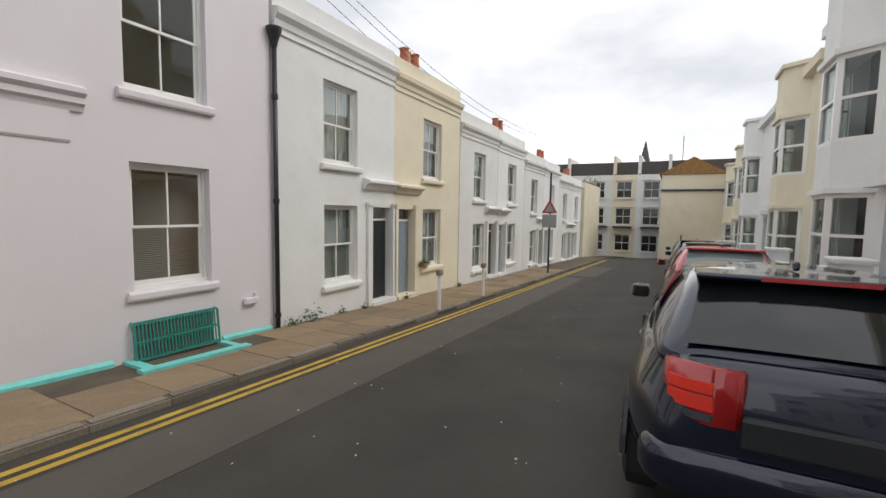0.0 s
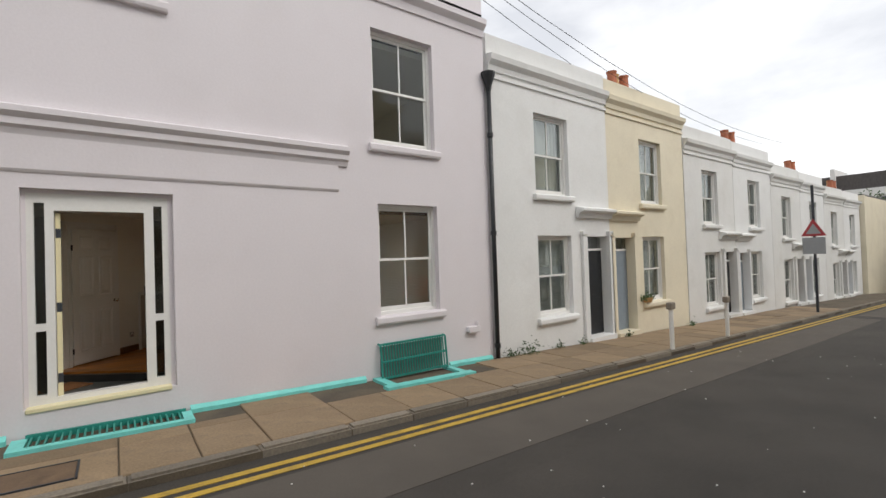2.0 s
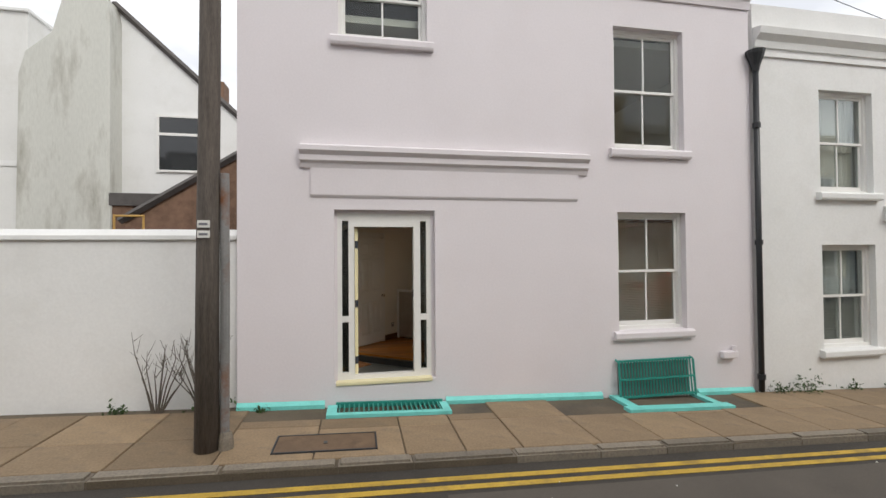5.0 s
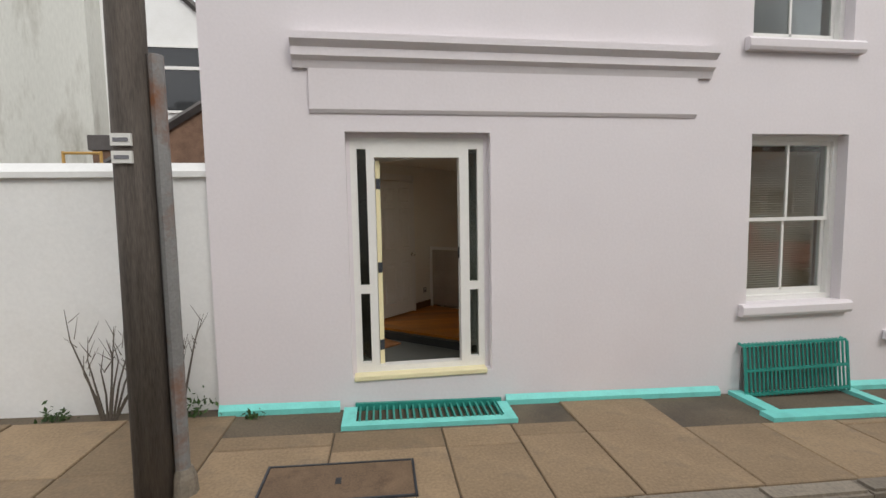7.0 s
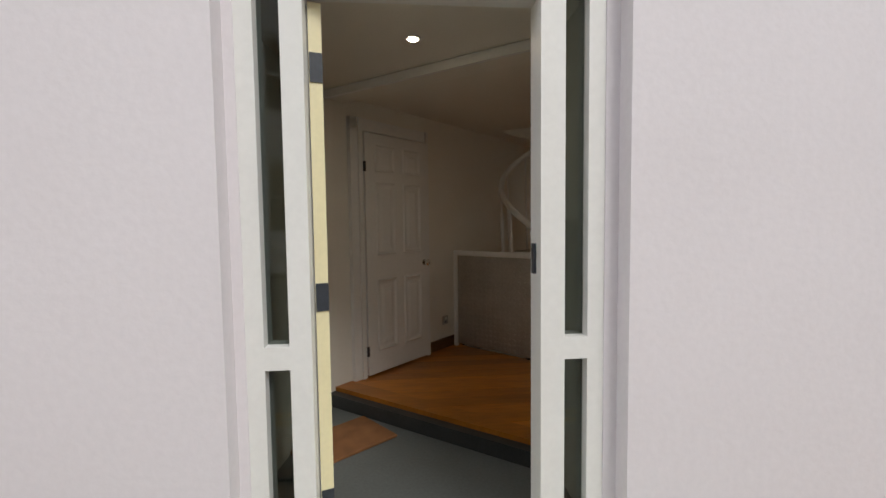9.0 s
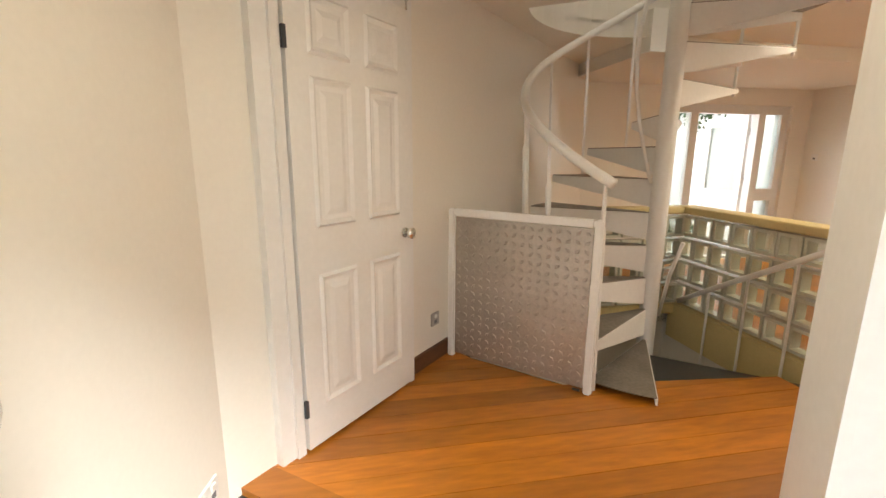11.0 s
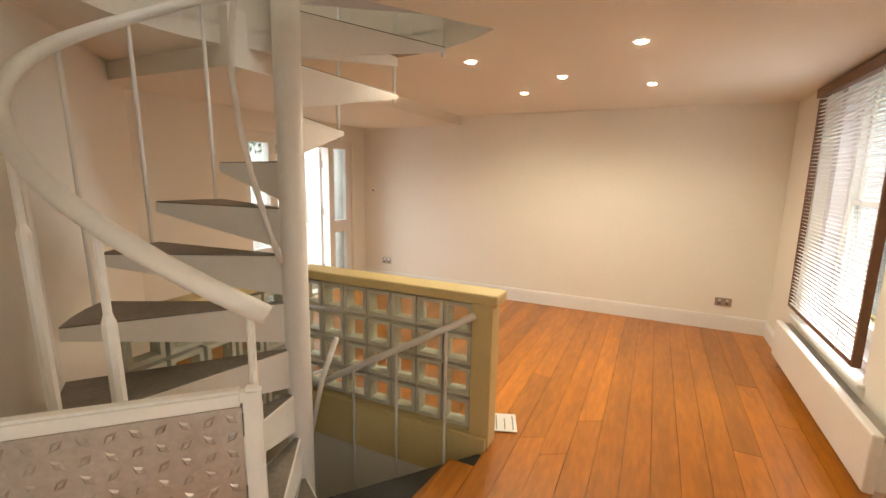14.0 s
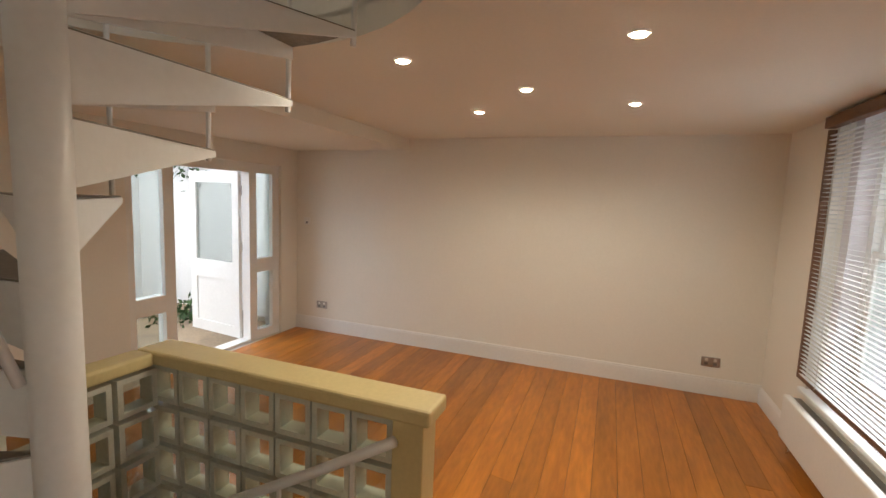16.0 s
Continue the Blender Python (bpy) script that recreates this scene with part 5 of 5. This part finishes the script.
for xx in (-.12, 1.66):
    part("bracket", box(xx - .02, xx + .02, -.02, .05, FLOOR + .12, FLOOR + .36), WHITE_PAINT, rad)
    part("valve_pipe", tube([(xx, .05, FLOOR + .12), (xx, .05, FLOOR)], .008, 8), CHROME, rad)
pp = thing("paper_sheet", "white printed paper sheet lying on the floor boards", "paper", (2.78, 2.28, FLOOR + .006), 20)
part("sheet", rbox(-.1, .1, -.14, .14, 0, .006, .002), PAPER, pp)
for k in range(5):
    part("print", box(-.08, .07 - .03 * (k % 2), -.12 + k * .05, -.113 + k * .05, .0062, .0072), INK, pp)

# recessed lamps; last two added unseen upstairs to brighten the stair opening
for i, (lx, ly) in enumerate(((3.07, 2.62), (3.7, 2.17), (4.26, 2.6), (2.99, 1.63), (4.18, 1.59), (-0.01, 0.97), (0.48, 1.4), (1.25, 2.3), (2.3, 3.3))):
    top_z = CEIL if i < 7 else TOP
    d = thing("recessed_or_fill_lamp", "small round recessed ceiling lamp, lit; upstairs pair added, unseen", "ceiling lamp", (lx, ly, top_z), 0, "recessed ceiling lamps")
    part("ring", tube([(0, 0, .004), (0, 0, -.008), (0, 0, -.008)], [.042, .04, .03], 20), WHITE_PAINT, d)
    part("bulb", tube([(0, 0, -.0085), (0, 0, -.011)], .027, 18), LAMP_GLOW, d, "glowing bulb")
    sp = bpy.data.lights.new("lamp_beam", 'SPOT')
    sp.energy = LAMP_WATTS * (0.3 if 4 < i < 7 else 1.0)
    sp.color = (1.0, 0.85, 0.63)
    sp.spot_size = radians(164)
    sp.spot_blend = 0.6
    sp.shadow_soft_size = 0.04
    lo = new("lamp_beam", sp)
    lo.matrix_world = look((lx, ly, top_z - .02), (lx, ly, 0), 0)
sm = thing("smoke_alarm", "white round smoke alarm on the ceiling", "smoke alarm", (1.54, 2.4, CEIL))
part("body", tube([(0, 0, 0), (0, 0, -.03), (0, 0, -.04)], [.06, .058, .04], 18), WHITE_PAINT, sm)

# ---------- garden door and yard ----------
gd0, gd1 = 3.52, 5.26
gf = struct(part("garden_door_frame", pierced(gd0, gd1, FLOOR, 2.3, 5.24, 5.34, [(gd0 + .08, gd0 + .34, FLOOR + .1, FLOOR + .55), (gd0 + .08, gd0 + .34, FLOOR + .7, 2.2), (gd0 + .44, gd1 - .44, FLOOR + .03, 2.2), (gd1 - .34, gd1 - .1, FLOOR + .1, FLOOR + .75), (gd1 - .34, gd1 - .1, FLOOR + .9, 2.2)]), WHITE_PAINT), "white garden door frame with side lights", "door frame")
for a, b in ((gd0 + .08, gd0 + .34), (gd1 - .34, gd1 - .1)):
    part("pane", box(a, b, 5.285, 5.29, FLOOR + .1, 2.2), GLASS, gf).visible_shadow = False
dl = struct(part("door_3", pierced(0, .8, 0.0, 1.8, -.02, .02, [(.1, .7, .12, .62), (.1, .7, .82, 1.68)]), WHITE_PAINT), "white half-glazed garden door standing open", "door")
dl.matrix_world = pose(gd1 - .45, 5.36, FLOOR + .03, 0, 0, 84)
part("pane", box(.1, .7, -.004, .004, .82, 1.68), GLASS, dl)
part("panel", rbox(.1, .7, -.008, .008, .12, .62, .003), WHITE_PAINT, dl)
for z in (.25, 1.0, 1.6):
    part("hinge", box(-.02, .012, -.028, -.02, z - .05, z + .05), LEAD, dl, "dark steel hinge")
part("door_knob", tube([(.75, -.02, .78), (.75, -.05, .78), (.75, -.06, .78), (.75, -.085, .78)], [.01, .012, .026, .02], 12), CHROME, dl)
struct(part("yard_floor", box(2.2, 6.2, 5.45, 8.6, 0.05, FLOOR - .12), PAVING), "damp stone yard floor", "floor")
bm = box(2.2, 6.2, 8.6, 8.8, -.3, 3.2)
box(6.0, 6.2, 5.45, 8.6, -.3, 3.2, bm)
struct(part("yard_wall", bm, WHITE_RENDER), "white painted yard wall", "wall")


def foliage(name, label, category, at, spread, count, size, seed):
    rnd = random.Random(seed)
    t = thing(name, label, category, at)
    bm = bmesh.new()
    for _ in range(count):
        p = Vector((rnd.gauss(0, spread[0]), rnd.gauss(0, spread[1]), abs(rnd.gauss(0, spread[2])) if spread[3] else rnd.gauss(0, spread[2])))
        e = Euler([rnd.uniform(0, 6.3) for _ in range(3)]).to_matrix()
        s = size * rnd.uniform(.6, 1.3)
        bm.faces.new([bm.verts.new(p + e @ Vector(q) * s) for q in ((-1, 0, 0), (0, -.45, .1), (1, 0, 0), (0, .45, .1))])
    tagged(part("leaves", bm, LEAF, t), kind="stuff")
    return t


f1 = foliage("ivy", "green ivy hanging over the yard wall", "ivy", (5.8, 7.4, 2.65), (.14, .45, .22, 0), 800, .05, 3)
part("stem", tube([(.2, .05, -.5), (.19, 0, 0), (.2, -.1, .5)], .012, 6), TWIG, f1)
f2 = foliage("yard_plant", "low green plants at the foot of the yard wall", "plant", (5.5, 7.0, .25), (.2, .3, .1, 1), 350, .05, 4)
part("stem", tube([(0, 0, 0), (.05, 0, .15)], .01, 6), TWIG, f2)

# weeds along the walls and the bare shrub by the garden wall
for i, (wx, wy, s) in enumerate(((6.65, -.12, .17), (7.6, -.1, .08), (8.4, -.1, .07), (6.15, -.1, .1), (10.1, -.15, .08), (-2.15, -.02, .13), (-4.9, 0.0, .1), (-3.2, 0.02, .07), (-1.55, -.1, .04), (-5.6, .0, .1), (13.3, -.2, .1))):
    w = foliage("weed", "tuft of weeds growing at the foot of the wall", "weed", (wx, wy, ground(wx) - .02), (s, s * .35, s * .8, 1), int(900 * s), .028, 20 + i)
    part("stem", tube([(0, 0, -.02), (.01, 0, s * .8)], .006, 5), TWIG, w)
for i, (wx, wy) in enumerate(((-2.75, -.05), (-2.2, -.03))):
    rnd = random.Random(50 + i)
    b = thing("bare_shrub", "dry bare shrub with thin upright twigs", "shrub", (wx, wy, ground(wx) - .03))
    for j in range(11):
        a = rnd.uniform(-.35, .35)
        hgt = rnd.uniform(.5, 1.05)
        pts = [(a * .15, 0, 0), (a * .5, rnd.uniform(-.04, .03), hgt * .4), (a * .9, rnd.uniform(-.06, .03), hgt * .75), (a + rnd.uniform(-.06, .06), rnd.uniform(-.08, .03), hgt)]
        t = part("twig", tube(pts, [.011, .008, .005, .002], 5), TWIG, b)
        for q in range(3):
            k = rnd.uniform(.45, .9)
            p0 = Vector(pts[1]).lerp(Vector(pts[3]), k)
            part("side_twig", tube([p0, p0 + Vector((rnd.uniform(-.12, .12), rnd.uniform(-.04, .02), rnd.uniform(.08, .2)))], [.004, .0015], 4), TWIG, t)
# flower pot on the cream house sill
fp = foliage("window_box", "green plant in a pot on the cream house sill", "plant pot", (11.25, -.03, .47), (.16, .05, .08, 1), 220, .035, 77)
part("pot", tube([(0, 0, -.06), (0, 0, .06)], [.1, .14], 12), BUFF_POT, fp)

# small street tree beside the far houses
tree = foliage("street_tree", "young street tree with thin fresh green leaves", "tree", (44, 2.2, ground(44)), (.9, .9, 1.3, 0), 1, .1, 5)
for c in list(tree.children):
    bpy.data.objects.remove(c)
rt = random.Random(6)
limbs = [[(0, 0, 3.0), (rt.uniform(-.9, .9), rt.uniform(-.9, .9), rt.uniform(4.2, 5.0)), (rt.uniform(-1.6, 1.6), rt.uniform(-1.6, 1.6), rt.uniform(5.4, 7.2))] for _ in range(9)]
part("trunk", tube([(0, 0, -.2), (.05, 0, 1.6), (0, .05, 3.2), (.05, 0, 5.6)], [.16, .13, .1, .03], 10), TWIG, tree)
bm = bmesh.new()
for l3 in limbs:
    part("limb", tube(l3, [.06, .035, .01], 6), TWIG, tree)
    for _ in range(130):
        p = Vector(l3[1]).lerp(Vector(l3[2]), rt.uniform(.0, 1.1)) + Vector((rt.gauss(0, .35), rt.gauss(0, .35), rt.gauss(0, .3)))
        e = Euler([rt.uniform(0, 6.3) for _ in range(3)]).to_matrix()
        bm.faces.new([bm.verts.new(p + e @ Vector(q) * rt.uniform(.07, .13)) for q in ((-1, 0, 0), (0, -.5, .1), (1, 0, 0), (0, .5, .1))])
tagged(part("crown", bm, LEAF, tree), kind="stuff")

# ---------- pieces: floor boards, paving slabs, kerb stones ----------
def span(poly, y):
    xs = []
    for (ax, ay), (bx, by) in zip(poly, poly[1:] + poly[:1]):
        if (ay <= y) != (by <= y):
            xs.append(ax + (y - ay) / (by - ay) * (bx - ax))
    return sorted(xs)


floor_base = struct(part("floor", sheet([(STEP_A + nn * .1)[:2], (STEP_B + nn * .1)[:2], (0.86, 0.38), (5.53, 0.38), (5.53, 5.2), (2.45, 5.2)], well, FLOOR - .12, FLOOR - .022), DARK_STEP), "varnished orange pine board floor", "floor")
rnd = random.Random(8)
bw = 0.142
shape = [tuple((STEP_A + nn * .2)[:2]), tuple((STEP_B + nn * .2)[:2]), (0.87, 0.385), (5.52, 0.385), (5.52, 5.19), (2.45, 5.19)]
well_l = [tuple(p) for p in well]
y = 0.39
while y < 5.15:
    ya, yb = y + .0012, min(y + bw - .0012, 5.19)
    oa, ob_ = span(shape, ya + .0003), span(shape, yb - .0003)
    ha, hb = span(well_l, ya), span(well_l, yb)
    if len(oa) == 2 and len(ob_) == 2:
        pieces = [((oa[0], oa[1]), (ob_[0], ob_[1]))]
        if len(ha) >= 2 or len(hb) >= 2:
            ha2 = ha if len(ha) >= 2 else hb
            hb2 = hb if len(hb) >= 2 else ha
            pieces = [((oa[0], ha2[0]), (ob_[0], hb2[0])), ((ha2[-1], oa[1]), (hb2[-1], ob_[1]))]
        for (a0, a1), (b0, b1) in pieces:
            cuts = [0, 1] if a1 - a0 < 4.3 else [0, rnd.uniform(.3, .7), 1]
            for c0, c1 in zip(cuts, cuts[1:]):
                p = [(a0 + (a1 - a0) * c0 + .0008, ya), (a0 + (a1 - a0) * c1 - .0008, ya), (b0 + (b1 - b0) * c1 - .0008, yb), (b0 + (b1 - b0) * c0 + .0008, yb)]
                if p[1][0] - p[0][0] > .03 and p[2][0] - p[3][0] > .03:
                    part("board", prism(p, FLOOR - .02, FLOOR + rnd.uniform(-.0008, .0008)), PINE, floor_base)
    y += bw

# paving slabs follow the fall of the street
pave = bpy.data.objects["pavement"]


def slab_mesh(w, d, jog):
    bm = bmesh.new()
    box(0, w, 0, d, -.06, 0, bm)
    bmesh.ops.bevel(bm, geom=[e for e in bm.edges if all(v.co.z > -.01 for v in e.verts)], offset=.008, segments=1, affect='EDGES')
    me = bpy.data.meshes.new("slab")
    bm.to_mesh(me)
    bm.free()
    me.materials.append(PAVING)
    return me


x = -9.0
while x < 22:
    w = rnd.choice((.62, .76, .9))
    d1 = rnd.choice((.62, .75, .86))
    for y0, y1 in ((-1.53, -1.53 + d1), (-1.53 + d1, -.04)):
        if y1 > -.3 and any(a - .12 < x + w and x < b + .1 for a, b in ((-.8, .9), (3.1, 4.85))):
            y1 = -.46 if x < 2 else -.7
        if y1 - y0 < .08:
            continue
        me = slab_mesh(w - .012, y1 - y0 - .012, 0)
        ob = new("slab", me)
        ob.parent = pave
        ob.matrix_basis = pose(x, y0, ground(x) + rnd.uniform(-.004, .004), rnd.uniform(-.2, .2), 2.06, 0)
    x += w
cover = thing("inspection_cover", "rusty brown rectangular inspection cover set in the pavement", "manhole cover", (-.68, -1.18, ground(-.68) + .012), 0)
cover.matrix_world = pose(-.68, -1.18, ground(-.68) + .012, 0, 2.06, 0)
part("plate", rbox(-.5, .5, -.2, .2, -.03, .0, .004), COVER, cover)
for xx in (-.51, .51):
    part("rim", box(xx - .008, xx + .008, -.22, .22, -.03, .003), LEAD, cover)
for yy in (-.21, .21):
    part("rim", box(-.5, .5, yy - .008, yy + .008, -.03, .003), LEAD, cover)
part("keyhole", box(-.03, .01, -.04, .03, .0, .002), BLACK_PAINT, cover)
x = -12.0
while x < 30:
    w = rnd.uniform(.7, 1.05)
    bm = box(0, w - .012, 0, .16, -.25, 0.0)
    bmesh.ops.bevel(bm, geom=[e for e in bm.edges if all(v.co.z > -.01 for v in e.verts)], offset=.022, segments=2, affect='EDGES')
    ob = part("kerb_stone", bm, KERB_STONE, pave)
    ob.matrix_basis = pose(x, -1.7, ground(x) + .006 + rnd.uniform(-.006, .006), 0, 2.06, rnd.uniform(-.25, .25))
    x += w
